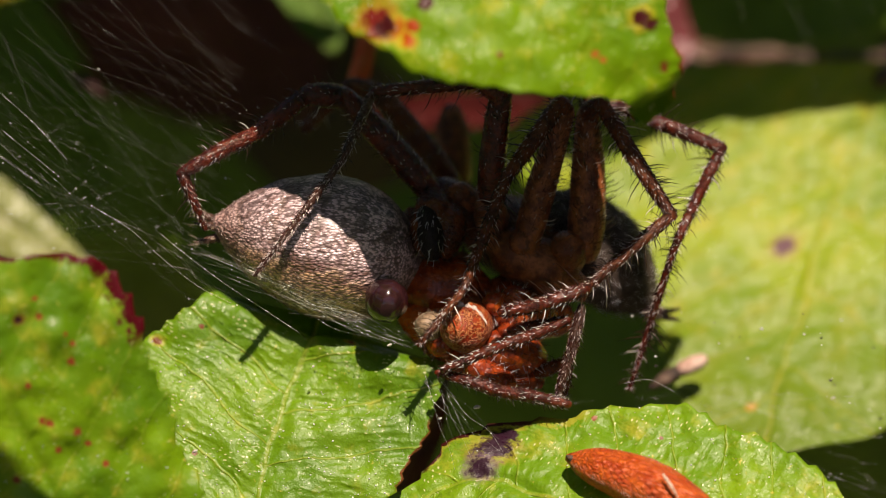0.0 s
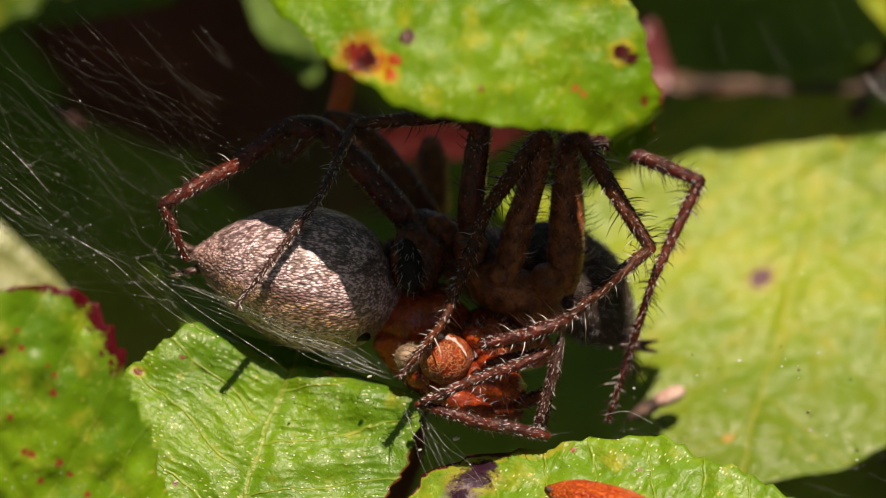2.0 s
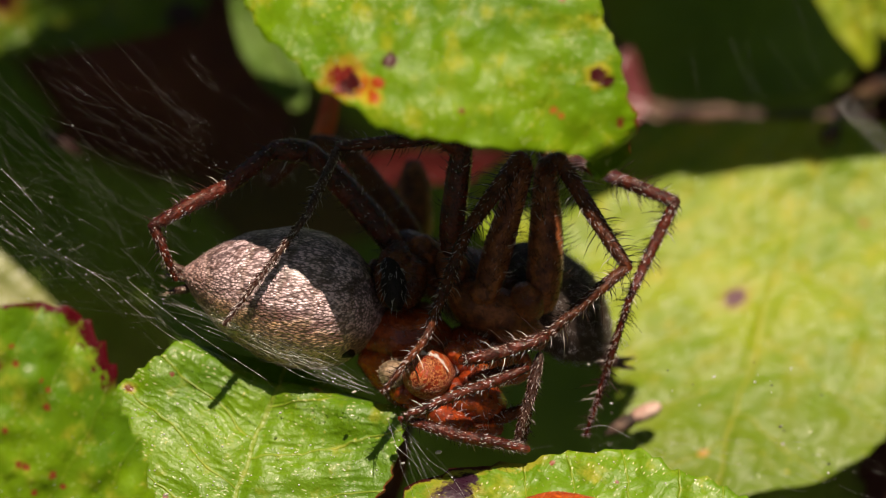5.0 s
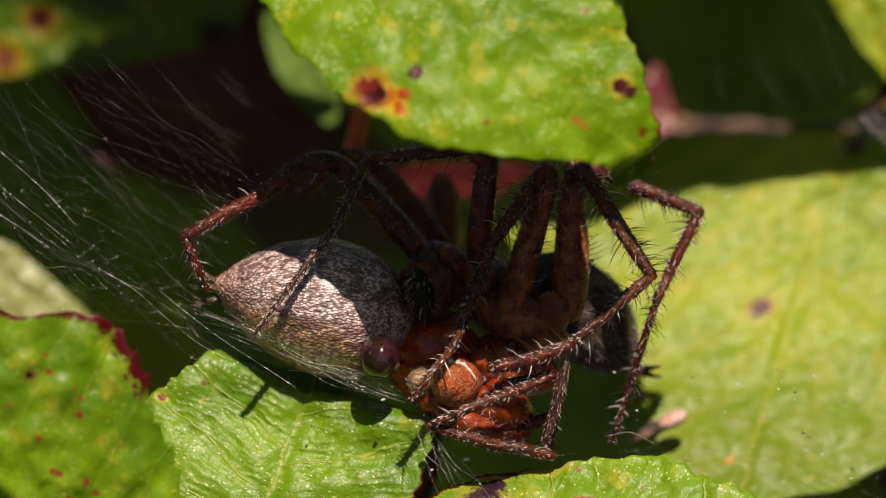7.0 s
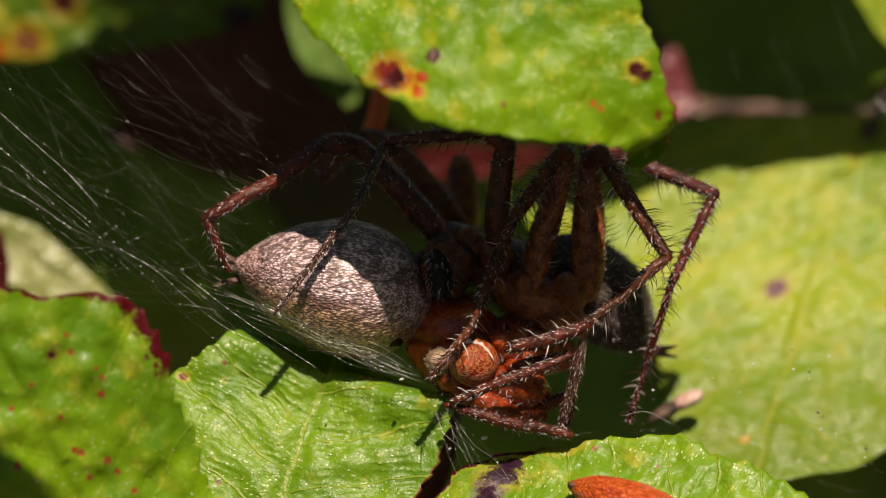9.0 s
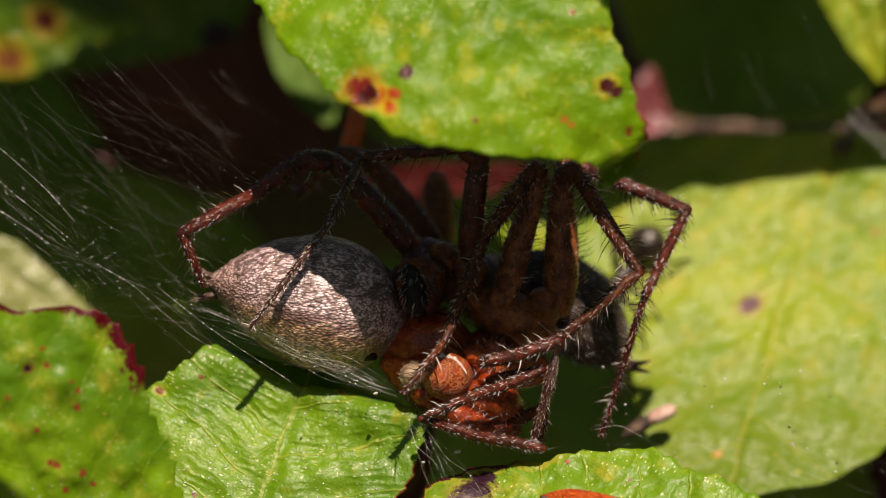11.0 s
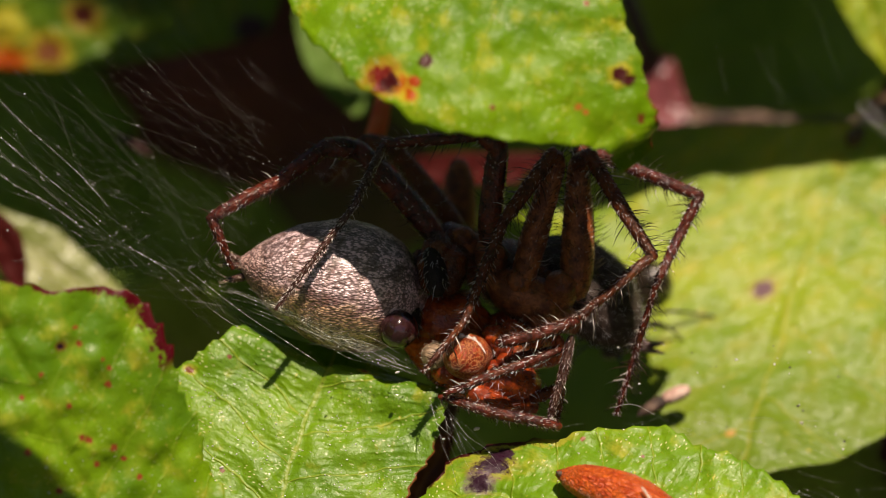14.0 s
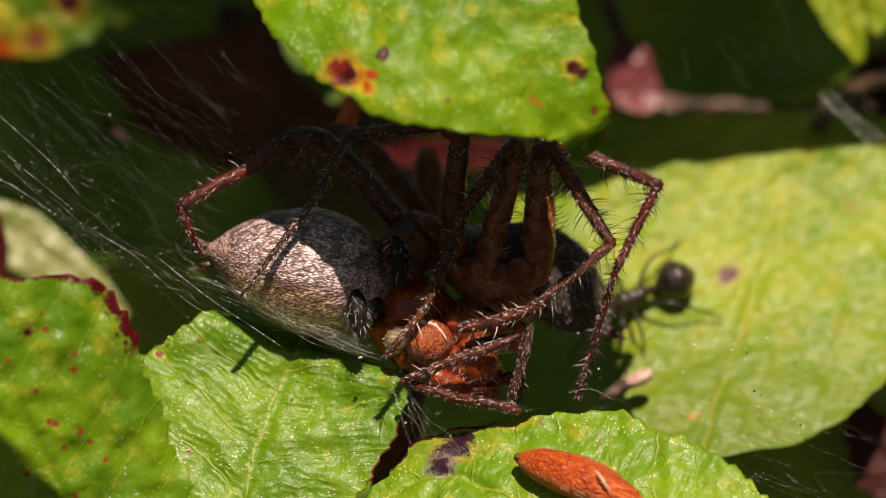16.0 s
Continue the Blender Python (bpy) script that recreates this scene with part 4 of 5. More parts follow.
def leg(root, joints, widths, material, seed, hair=26, hair_length=0.7, names=SEGMENTS, spines=True, strand=None, thigh=None):
    """A leg of jointed segments, each a part with its own bristles. widths: one at each joint, millimetres across."""
    rng = random.Random(seed)
    down = strand or HAIR_GOLD
    for i, (a, b) in enumerate(zip(joints, joints[1:])):
        a, b = Vector(a), Vector(b)
        span = (b - a).length
        slim = 0.95 if widths[i] > 0.95 else 0.84
        w0, w1 = widths[i] / 2 * slim, widths[i + 1] / 2 * slim
        n = 9
        sway = Vector((rng.uniform(-1, 1), rng.uniform(-1, 1), rng.uniform(-1, 1))) * span * 0.015
        pts = [a.lerp(b, k / n) + sway * math.sin(math.pi * k / n) for k in range(n + 1)]
        rad = [(w0 + (w1 - w0) * k / n) * (1 + 0.10 * math.sin(math.pi * k / n) - 0.16 * math.exp(-((k / n) / 0.1) ** 2) - 0.06 * math.exp(-((1 - k / n) / 0.08) ** 2)) for k in range(n + 1)]
        rad = [r * (1 + 0.05 * noise.noise(p * 1.7)) for r, p in zip(rad, pts)]
        segment = part(names[i], Shape().tube(pts, rad, 14), thigh if thigh and i == 0 else material, root)
        # bristles
        way = (b - a).normalized()
        u = way.orthogonal().normalized()
        v = way.cross(u)
        hairs = Shape()
        for _ in range(int(hair * span)):
            s, t = rng.random(), rng.uniform(0, 2 * math.pi)
            k = min(int(s * n), n - 1)
            out = u * math.cos(t) + v * math.sin(t)
            r = rad[k]
            erect = rng.random() < 0.45
            aim = out * (1.0 if erect else 0.55) + way * rng.uniform(0.15, 0.6)
            size = hair_length * (rng.uniform(0.55, 1.1) if erect else rng.uniform(0.3, 0.55)) * min(1.0, 0.55 + w0)
            hairs.spike(a.lerp(b, s) + sway * math.sin(math.pi * s) + out * r * 0.9, aim, size, 0.019 if erect else 0.013, way * 0.18)
        if spines and i >= 2:
            for _ in range(int(span * 1.4)):
                s, t = rng.uniform(0.1, 0.95), rng.uniform(0, 2 * math.pi)
                out = u * math.cos(t) + v * math.sin(t)
                hairs.spike(a.lerp(b, s) + out * rad[min(int(s * n), n - 1)] * 0.9, out + way * 0.5, hair_length * 1.3, 0.03, way * 0.1)
        part("bristles", hairs, BRISTLE, segment, "stiff dark bristles, a few coloured pale as glints")
        coat = Shape()
        for _ in range(int(hair * span * 4.5)):
            s, t = rng.random(), rng.uniform(0, 2 * math.pi)
            out = u * math.cos(t) + v * math.sin(t)
            coat.spike(a.lerp(b, s) + sway * math.sin(math.pi * s) + out * rad[min(int(s * n), n - 1)] * 0.93, way + out * rng.uniform(0.3, 0.9), rng.uniform(0.09, 0.22), 0.011, -out * 0.1)
        part("fur", coat, down, segment, "short glossy hairs lying along the leg")


def female():
    root = thing("spider", (1.06, -2.20, -4.58), "female funnel spider lying on her side, pale furry abdomen, orange body", "spider", "mating spiders")
    belly = Shape().blob((-9.42, -0.10, 1.15), (-0.91, 0.80, -1.00), [(0, 0.05), (0.03, 0.55), (0.10, 1.25), (0.25, 2.30), (0.45, 3.05), (0.62, 3.18), (0.8, 2.7), (0.92, 1.75), (1, 0.3)], 40, 0.95, (0.2, 0, 1), 0.02, 1.2, 0.15)
    abdomen = part("abdomen", belly, FUR_GREY, root, "plump beige-grey furry abdomen with dark flecks")
    part("fur", belly.fur(3, 3000, 0.10, 0.007, (-0.6, -0.1, -0.1), 0.35), HAIR_BELLY, abdomen, "short pale fur")
    for dy, dz, turn in ((-0.35, 0.05, 0.0), (0.35, 0.2, 0.35), (-0.1, -0.35, -0.3)):
        a = Vector((-9.10, 0.30, 0.84)) + Vector((0, dy, dz))
        b = a + Vector((-0.6, -0.1, 0.06 + turn * 0.7))
        c = b + Vector((-0.45, -0.1, 0.1 + turn * 0.6))
        tip = part("spinneret", Shape().tube(curve([a, b, c], 8), [0.22, 0.22, 0.2, 0.18, 0.16, 0.13, 0.10, 0.07, 0.04], 10), LEG_GREY, root)
        part("bristles", Shape().tube(curve([a, b, c], 8), [0.15] * 9, 8).fur(8, 36, 0.34, 0.008, (-0.9, 0, 0.1), 0.5), HAIR_PALE, tip)
    chest = Shape().blob((-1.95, 0.50, -2.42), (4.10, 1.50, -4.64), [(0, 0.3), (0.12, 1.0), (0.35, 1.75), (0.6, 1.9), (0.85, 1.4), (1, 0.3)], 32, 0.85, (0.3, -0.6, 1), 0.05, 1.0)
    body = part("cephalothorax", chest, AMBER, root, "glossy orange-red body")
    part("fur", chest.fur(4, 1400, 0.28, 0.010, (0.2, -0.1, 0.3), 0.6), HAIR_DARK, body)
    part("pedicel", Shape().blob((-2.19, 0.80, -1.49), (1.77, 1.00, -1.84), [(0, 0.15), (0.12, 0.8), (0.4, 1.45), (0.75, 1.4), (0.95, 0.6), (1, 0.15)], 24, 1.0, rough=0.06), AMBER_DARK, root, "dark red-brown waist")
    part("sternum", Shape().blob((1.31, 1.60, -1.73), (5.51, 2.00, -3.13), [(0, 0.2), (0.2, 1.2), (0.6, 1.5), (0.9, 0.8), (1, 0.2)], 24, 0.9, rough=0.06), AMBER_DARK, root)
    part("sternum", Shape().blob((-1.20, 1.20, -0.60), (2.10, 1.20, -2.00), [(0, 0.2), (0.2, 0.9), (0.6, 1.2), (0.9, 0.7), (1, 0.2)], 22, 0.9, rough=0.08), AMBER_DARK, root)
    # leg bases, seen end on
    knobs = [((0.64, -2.90, -3.42), (1.42, 0.40, -2.76), 1.06, DOME), ((1.94, -1.70, -2.28), (2.58, 0.90, -2.30), 0.55, AMBER), ((-0.83, -1.90, -3.08), (0.14, 0.20, -3.34), 0.62, FUR_TAN), ((2.56, -1.50, -3.44), (3.05, 0.90, -3.47), 0.5, AMBER_DARK), ((1.99, -1.20, -4.94), (2.58, 0.60, -4.74), 0.5, AMBER_DARK), ((3.26, -0.60, -4.84), (3.51, 0.90, -4.63), 0.45, AMBER_DARK), ((-0.28, -1.40, -3.90), (0.37, 0.60, -3.70), 0.66, AMBER_DARK), ((2.80, -0.80, -1.94), (3.40, 0.90, -2.30), 0.62, AMBER_DARK)]
    for k, (a, b, r, tone) in enumerate(knobs):
        knob = Shape().blob(a, b, [(0, 0.06), (0.05, r * 0.55), (0.16, r * 0.86), (0.35, r), (0.8, r * 0.9), (1, r * 0.5)], 24, 1.0, (0, 0, 1), 0.03, 2.0)
        coxa = part("coxa", knob, tone, root)
        part("bristles", knob.fur(20 + k, 40 if k == 0 else 300 if k == 2 else 200, 0.12 if k == 0 else 0.16 if k == 2 else 0.28, 0.011, (0, -0.15, 0.1), 0.8), HAIR_PALE if k in (0, 2) else HAIR_GOLD, coxa)
    for k, (a, b, wide) in enumerate((((1.80, -0.90, -2.47), (4.67, 0.60, -2.77), 1.53), ((1.52, -1.10, -3.90), (4.20, 0.20, -4.50), 1.67), ((0.88, -1.40, -4.59), (3.03, -0.60, -5.76), 1.16), ((0.37, -0.80, -4.37), (4.09, 0.60, -5.56), 1.39))):
        femur = Shape().blob(a, b, [(0, wide * 0.12), (0.1, wide * 0.4), (0.4, wide * 0.5), (0.8, wide * 0.44), (1, wide * 0.16)], 22, 1.0, rough=0.04, grain=1.5)
        thigh = part("femur", femur, AMBER if k == 0 else AMBER_DARK, root)
        part("bristles", femur.fur(80 + k, 260, 0.42, 0.013, (0.2, -0.2, -0.2), 0.7), HAIR_GREY, thigh)
    ring = [Vector((0.76, -2.55, -3.36)) + Vector(((1.02 + 0.06 * math.sin(5 * t)) * math.cos(t), 0.25 * math.sin(t), (1.08 + 0.05 * math.cos(7 * t)) * math.sin(t))) for t in np.linspace(0.3, 2.4, 26)]
    part("joint_skin", Shape().tube(ring, [0.03 + (0.085 + 0.05 * math.sin(k * 1.7)) * math.sin(math.pi * k / 25) for k in range(26)], 8), MEMBRANE, root, "white joint skin")
    part("epigyne", Shape().blob((-2.97, -0.70, -1.82), (-2.17, -0.50, -2.40), [(0, 0.1), (0.2, 0.38), (0.6, 0.42), (1, 0.1)], 18, 1.0), BLACK_HORN, root, "small shiny dark plate")
    leg(root, [(2.79, -1.50, -3.32), (5.08, -2.20, -2.92), (2.54, -3.00, -3.87), (0.02, -3.00, -4.91)], (0.557, 0.464, 0.51, 0.325), LEG_RED, 31, 34, 0.5, ("patella", "tibia", "metatarsus"), strand=HAIR_GREY)
    leg(root, [(5.88, -2.60, -1.63), (4.38, -2.90, -2.16), (2.43, -2.80, -2.57)], (0.557, 0.649, 0.557), LEG_RED, 32, 40, 0.45, ("patella", "tibia"), strand=HAIR_GREY)
    leg(root, [(-0.21, -2.60, -5.03), (2.20, -2.60, -5.76), (5.09, -2.00, -6.33)], (0.371, 0.649, 0.464), LEG_RED, 33, 34, 0.5, ("metatarsus", "tibia"), strand=HAIR_GREY)
    leg(root, [(5.66, -2.20, -2.39), (5.20, -2.00, -4.35), (4.64, -1.40, -6.25)], (0.51, 0.51, 0.278), LEG_GREY, 34, 40, 0.5, ("metatarsus", "tarsus"), strand=HAIR_GREY)
    leg(root, [(3.97, 0.00, -5.08), (5.23, -0.50, -4.61), (5.01, 0.00, -6.01)], (0.696, 0.464, 0.278), LEG_BROWN, 35, 30, 0.5, ("metatarsus", "tarsus"))
    return root


def male():
    root = thing("spider", (2.72, 3.00, -0.91), "male funnel spider in shade, brown, long bristly legs, over the female", "spider", "mating spiders")
    chest = Shape().blob((-0.56, 2.00, 2.24), (5.30, 3.00, -0.68), [(0, 0.3), (0.1, 1.0), (0.3, 1.5), (0.6, 2.1), (0.85, 1.6), (1, 0.4)], 32, 0.8, (0.2, -0.4, 1), 0.04)
    body = part("cephalothorax", chest, LEG_BROWN, root, "dark brown furry body")
    part("fur", chest.fur(5, 1500, 0.3, 0.010, (-0.3, -0.1, 0.2), 0.5), HAIR_DARK, body)
    tail = Shape().blob((4.05, 4.00, 2.20), (8.85, 5.00, -2.60), [(0, 0.3), (0.1, 1.2), (0.3, 2.0), (0.55, 2.2), (0.8, 1.5), (0.95, 0.6), (1, 0.2)], 32, 0.95, (0.5, 0, 1), 0.02)
    abdomen = part("abdomen", tail, FUR_DARK, root, "dark grey furry abdomen")
    part("fur", tail.fur(6, 2600, 0.25, 0.010, (0.5, -0.1, -0.4), 0.45), HAIR_PALP, abdomen)
    for k, (a, b) in enumerate((((-0.21, -0.20, 2.46), (-0.90, -0.60, -0.32), ), ((0.25, -0.30, 1.90), (0.14, -0.30, -0.40)), ((-1.14, 1.40, 1.70), (-1.30, 1.20, -0.50)))):
        fang = Shape().blob(a, b, [(0, 0.25), (0.2, 0.72), (0.6, 0.78), (0.9, 0.42), (1, 0.1)], 22, 1.0, rough=0.04)
        jaw = part("chelicera", fang, LEG_BROWN, root, "dark brown jaw")
        part("hair", fang.fur(70 + k, 160, 0.3, 0.012, (0, -0.1, -0.4), 0.6), HAIR_DARK, jaw)
    part("face", Shape().blob((-0.91, 1.60, 2.59), (1.54, 1.20, 0.96), [(0, 0.3), (0.2, 0.9), (0.6, 1.25), (1, 0.5)], 22, 1.0, rough=0.05), LEG_BROWN, root)
    for dz in (0.0, -0.25):
        a = Vector((8.52, 4.60, -2.45)) + Vector((0, 0, dz))
        part("spinneret", Shape().tube(curve([a, a + Vector((0.8, 0, -0.15)), a + Vector((1.4, -0.1, -0.05 + dz))], 8), [0.22, 0.2, 0.18, 0.16, 0.14, 0.12, 0.1, 0.07, 0.04], 10), LEG_GREY, root)
    under = Shape().blob((1.77, 0.40, 0.49), (5.97, 1.40, -1.84), [(0, 0.3), (0.2, 1.1), (0.6, 1.4), (1, 0.4)], 24, 0.9, rough=0.08, grain=1.6)
    part("sternum", under, COXA_BROWN, root)
    for k, (a, b, r) in enumerate((((1.88, -0.40, 2.11), (2.12, 1.20, 0.49), 0.75), ((3.25, -0.60, 0.60), (3.30, 1.00, -0.51), 0.72), ((5.23, -0.40, 0.49), (5.03, 1.20, -0.91), 0.85), ((0.37, 0.40, 2.58), (1.54, 1.60, 1.19), 0.7), ((0.30, 0.90, -0.30), (1.10, 1.90, -1.90), 0.95))):
        knob = Shape().blob(a, b, [(0, 0.1), (0.15, r * 0.8), (0.5, r), (0.85, r * 0.8), (1, 0.1)], 18)
        coxa = part("coxa", knob, COXA_BROWN, root)
        part("bristles", knob.fur(40 + k, 120, 0.4, 0.01, (0, -0.2, 0), 0.8), HAIR_DARK, coxa)
    leg(root, [(1.90, -0.40, 2.22), (2.40, -1.20, 6.37), (1.52, -1.40, 6.80), (-2.82, -1.20, 6.42)], (1.16, 0.974, 0.696, 0.557), LEG_RED, 51, 22, 0.75)
    leg(root, [(-2.82, -1.20, 6.42), (-4.09, -3.00, 3.58), (-7.61, -3.40, -1.08)], (0.48, 0.38, 0.18), LEG_GREY, 58, 30, 0.6, SEGMENTS[3:], strand=HAIR_GREY)
    leg(root, [(-0.33, 0.80, 2.12), (-4.08, 0.20, 6.24), (-5.54, -0.20, 6.33), (-7.61, -0.80, 4.74), (-10.67, -1.00, 3.07), (-9.72, -0.60, 0.83)], (1.21, 1.07, 0.928, 0.835, 0.603, 0.278), LEG_RED, 52, 22, 0.7)
    leg(root, [(0.38, 4.00, 2.85), (-2.64, 4.00, 6.50), (-3.86, 4.20, 6.86), (-5.77, 5.00, 4.99)], (1.07, 0.928, 0.742, 0.603), LEG_BROWN, 53, 18, 0.6)
    leg(root, [(0.38, 7.00, 2.64), (0.38, 7.00, 5.62)], (1.86, 1.21), LEG_BROWN, 54, 18, 0.6, thigh=COXA_BROWN)
    leg(root, [(3.45, 0.00, 0.30), (5.00, -0.60, 5.58), (4.81, -0.90, 5.99), (2.67, -2.00, 3.01), (0.87, -3.00, -1.63), (-0.96, -3.60, -3.91)], (1.36, 0.95, 0.835, 0.649, 0.417, 0.209), LEG_BROWN, 55, 38, 0.85, thigh=COXA_BROWN)
    leg(root, [(5.85, 0.60, 0.02), (5.95, 0.20, 5.48), (6.51, -0.40, 5.93), (9.36, -1.40, 1.36), (6.11, -2.40, -1.42), (2.48, -2.90, -2.55)], (1.68, 1.06, 0.835, 0.603, 0.464, 0.325), LEG_BROWN, 56, 40, 1.0, thigh=COXA_BROWN)
    leg(root, [(6.05, 2.20, 0.60), (6.10, 1.70, 6.20), (7.59, 1.20, 5.73), (11.49, 0.80, 4.14), (9.45, -0.20, -0.09), (7.71, 1.20, -5.80)], (1.16, 0.928, 0.696, 0.603, 0.37, 0.2), LEG_RED, 57, 38, 0.95)
    # right palp, at rest
    rest = Shape().blob((-0.67, -0.60, 1.95), (-0.37, -1.00, -0.50), [(0, 0.2), (0.2, 0.5), (0.55, 0.60), (0.85, 0.45), (1, 0.15)], 22, 1.0)
    palp = part("palp", rest, BLACK_HORN, root, "black hairy palp")
    part("hair", rest.fur(60, 420, 0.3, 0.010, (0, -0.1, -0.6), 0.5), HAIR_PALP, palp)
    # left palp, which beats, and its bulb, which swells
    beat = Shape().blob((-2.50, -1.80, -0.75), (-2.15, -2.00, -3.00), [(0, 0.2), (0.2, 0.44), (0.5, 0.52), (0.8, 0.38), (1, 0.12)], 22, 1.0)
    stroke = part("palp", beat, BLACK_HORN, root, "black hairy palp")
    part("hair", beat.fur(61, 460, 0.3, 0.010, (0.1, -0.1, -0.6), 0.5), HAIR_PALP, stroke)
    swell = Shape().blob((-3.13, -2.05, -1.77), (-1.44, -2.15, -2.45), [(0, 0.05), (0.04, 0.36), (0.12, 0.60), (0.25, 0.80), (0.5, 0.93), (0.75, 0.80), (0.88, 0.60), (0.96, 0.36), (1, 0.05)], 36, 1.0)
    bulb = part("bulb", swell, BULB, root, "swollen glassy brown bulb")
    return root, stroke, bulb


female_spider = female()
male_spider, palp_beat, palp_bulb = male()
cam.data.dof.focus_object = female_spider

# ---- petal, bud, crumbs ----
def petal():
    root = thing("petal", (7.70, -3.90, -9.82), "dried orange petal with wrinkled veins, on the leaf", "petal")
    s = Shape().blob((5.01, -3.50, -8.42), (11.17, -5.50, -10.78), [(0, 0.08), (0.05, 0.42), (0.15, 0.82), (0.4, 1.15), (0.65, 1.1), (0.9, 0.6), (1, 0.1)], 40, 0.85, (0, -0.5, 1), 0.05, 2.2, 0.2)
    part("blade", s, PETAL, root)
    part("tip", Shape().blob((4.99, -3.80, -8.36), (5.33, -3.90, -8.54), [(0, 0.04), (0.4, 0.12), (0.8, 0.16), (1, 0.08)], 14, 0.9, rough=0.2, grain=4.0), BARK, root, "dark dried tip")
    part("scar", Shape().tube(curve([(8.82, -5.95, -9.02), (9.13, -6.10, -9.47), (9.44, -6.10, -9.97)], 8), [0.03, 0.05, 0.07, 0.06, 0.08, 0.05, 0.06, 0.04, 0.02], 6), SCRATCH, root, "pale scratch")


petal()


def bud():
    root = thing("dry_bud", (10.26, 7.00, -5.33), "pale pinkish dry bud scale on the yellow leaf", "bud")
    part("scale", Shape().blob((9.77, 5.80, -5.19), (11.11, 6.20, -4.58), [(0, 0.2), (0.2, 0.46), (0.6, 0.52), (0.9, 0.38), (1, 0.1)], 20, 0.7), BUD, root)
    part("stem", Shape().blob((8.67, 5.60, -5.85), (10.15, 6.00, -5.01), [(0, 0.1), (0.3, 0.4), (0.7, 0.48), (1, 0.25)], 18, 0.7), BARK, root, "brown shrivelled base")


bud()

# ---- silk ----
def silk():
    rng = random.Random(9)
    web, faint, beads = Shape(), Shape(), Shape()
    foot = Vector((-1.13, -2.20, -4.00))

    def string(a, b, radius, sag, bright, dots=0.0, glints=0):
        """A thread that wavers a little, with short thicker, brighter stretches laid on as glints, and droplets."""
        a, b = Vector(a), Vector(b)
        drop = sag * rng.uniform(-0.4, 1.2)
        span = (b - a).length
        sway = [Vector([rng.gauss(0, 0.016 * span) for _ in range(3)]) for _ in range(3)]
        knots = [a, a.lerp(b, 0.25) + sway[0], a.lerp(b, 0.5) + sway[1], a.lerp(b, 0.75) + sway[2], b]
        line = [p - Vector((0, 0, 1)) * drop * 4 * (k / 24) * (1 - k / 24) for k, p in enumerate(curve(knots, 24))]
        (web if bright else faint).tube(line, [radius] * 25, 3, False)
        for _ in range(glints):
            k = rng.randrange(1, 21)
            n = rng.choice((1, 1, 2, 3))
            web.tube(line[k : k + n + 1], [radius * rng.uniform(1.1, 1.9)] * (n + 1), 3, False)
        for _ in range(int(dots)):
            k = rng.randrange(24)
            p = line[k].lerp(line[k + 1], rng.random())
            r = rng.choice((0.011, 0.014, 0.019, 0.026))
            beads.tube([p - Vector((r * 0.4, 0, 0)), p + Vector((r * 0.4, 0, 0))], [r, r], 6)

    # the fan at the web's mouth
    for k in range(15):
        t = rng.random()
        a = Vector((-21.49, -2.00, 9.69)).lerp(Vector((-19.72, 2.00, 0.26)), t) + Vector((0, rng.uniform(-2, 3), 0))
        b = Vector((-16.01, 0.00, 2.6)).lerp(Vector((-8.17, -1.00, -1.75)), rng.random()) + Vector((rng.uniform(-0.5, 0.5), rng.uniform(-0.6, 0.6), rng.uniform(-1.6, 1.0)))
        string(a, b, rng.uniform(0.0016, 0.0032), rng.uniform(0.1, 1.2), False, rng.choice((0, 1, 3, 6)), rng.choice((1, 3, 5)))
    # loose threads that cross the fan
    for k in range(34):
        a = Vector((-20.0, 1.00, 6.0)).lerp(Vector((-9.5, 0.00, -1.6)), rng.random()) + Vector((rng.uniform(-1, 1), rng.uniform(-2, 2), rng.uniform(-1.8, 1.8)))
        b = a + Vector((rng.uniform(0.4, 3.4), rng.uniform(-1, 1), rng.uniform(-2.2, 0.9)))
        string(a, b, rng.uniform(0.002, 0.004), 0.2, False, rng.choice((0, 1, 2)), rng.choice((0, 1, 3)))
    # the thick cord along the abdomen, drawn together towards its foot
    for k in range(30):
        s = rng.random() ** 0.8
        a = Vector((-12.4, -1.30, 1.05)).lerp(foot, 0.6 * s) + Vector((0, rng.uniform(-0.8, 0.8), rng.gauss(0, 0.36)))
        b = foot.lerp(a, rng.uniform(0.0, 0.25)) + Vector((0, rng.uniform(-0.4, 0.4), rng.gauss(0, 0.16)))
        string(a, b, rng.uniform(0.002, 0.004), rng.uniform(-0.1, 0.35), rng.random() < 0.2, rng.choice((1, 3, 6)), rng.choice((3, 6, 9)))
    # threads across the dark hollow
    for k in range(120):
        a = Vector((-17.39, 2.00, 9.37)) + Vector((rng.uniform(-4, 9), rng.uniform(-4, 3), rng.uniform(-7, 2)))
        b = a + Vector((rng.uniform(2, 7), rng.uniform(-2, 2), rng.uniform(-6, -1)))
        string(a, b, rng.uniform(0.0014, 0.003), 0.3, False, rng.choice((0, 0, 0, 1)), rng.choice((0, 0, 1)))
    for k in range(12):
        a = Vector((-0.67, -2.40, -4.92)) + Vector((rng.uniform(-0.5, 0.5), 0, rng.uniform(-0.4, 0.4)))
        b = Vector((2.3, -2.40, -8.3)) + Vector((rng.uniform(-2.2, 0.6), 0.6, rng.uniform(-0.8, 0.8)))
        string(a, b, rng.uniform(0.002, 0.005), 0.05, rng.random() < 0.3, 2, 4)
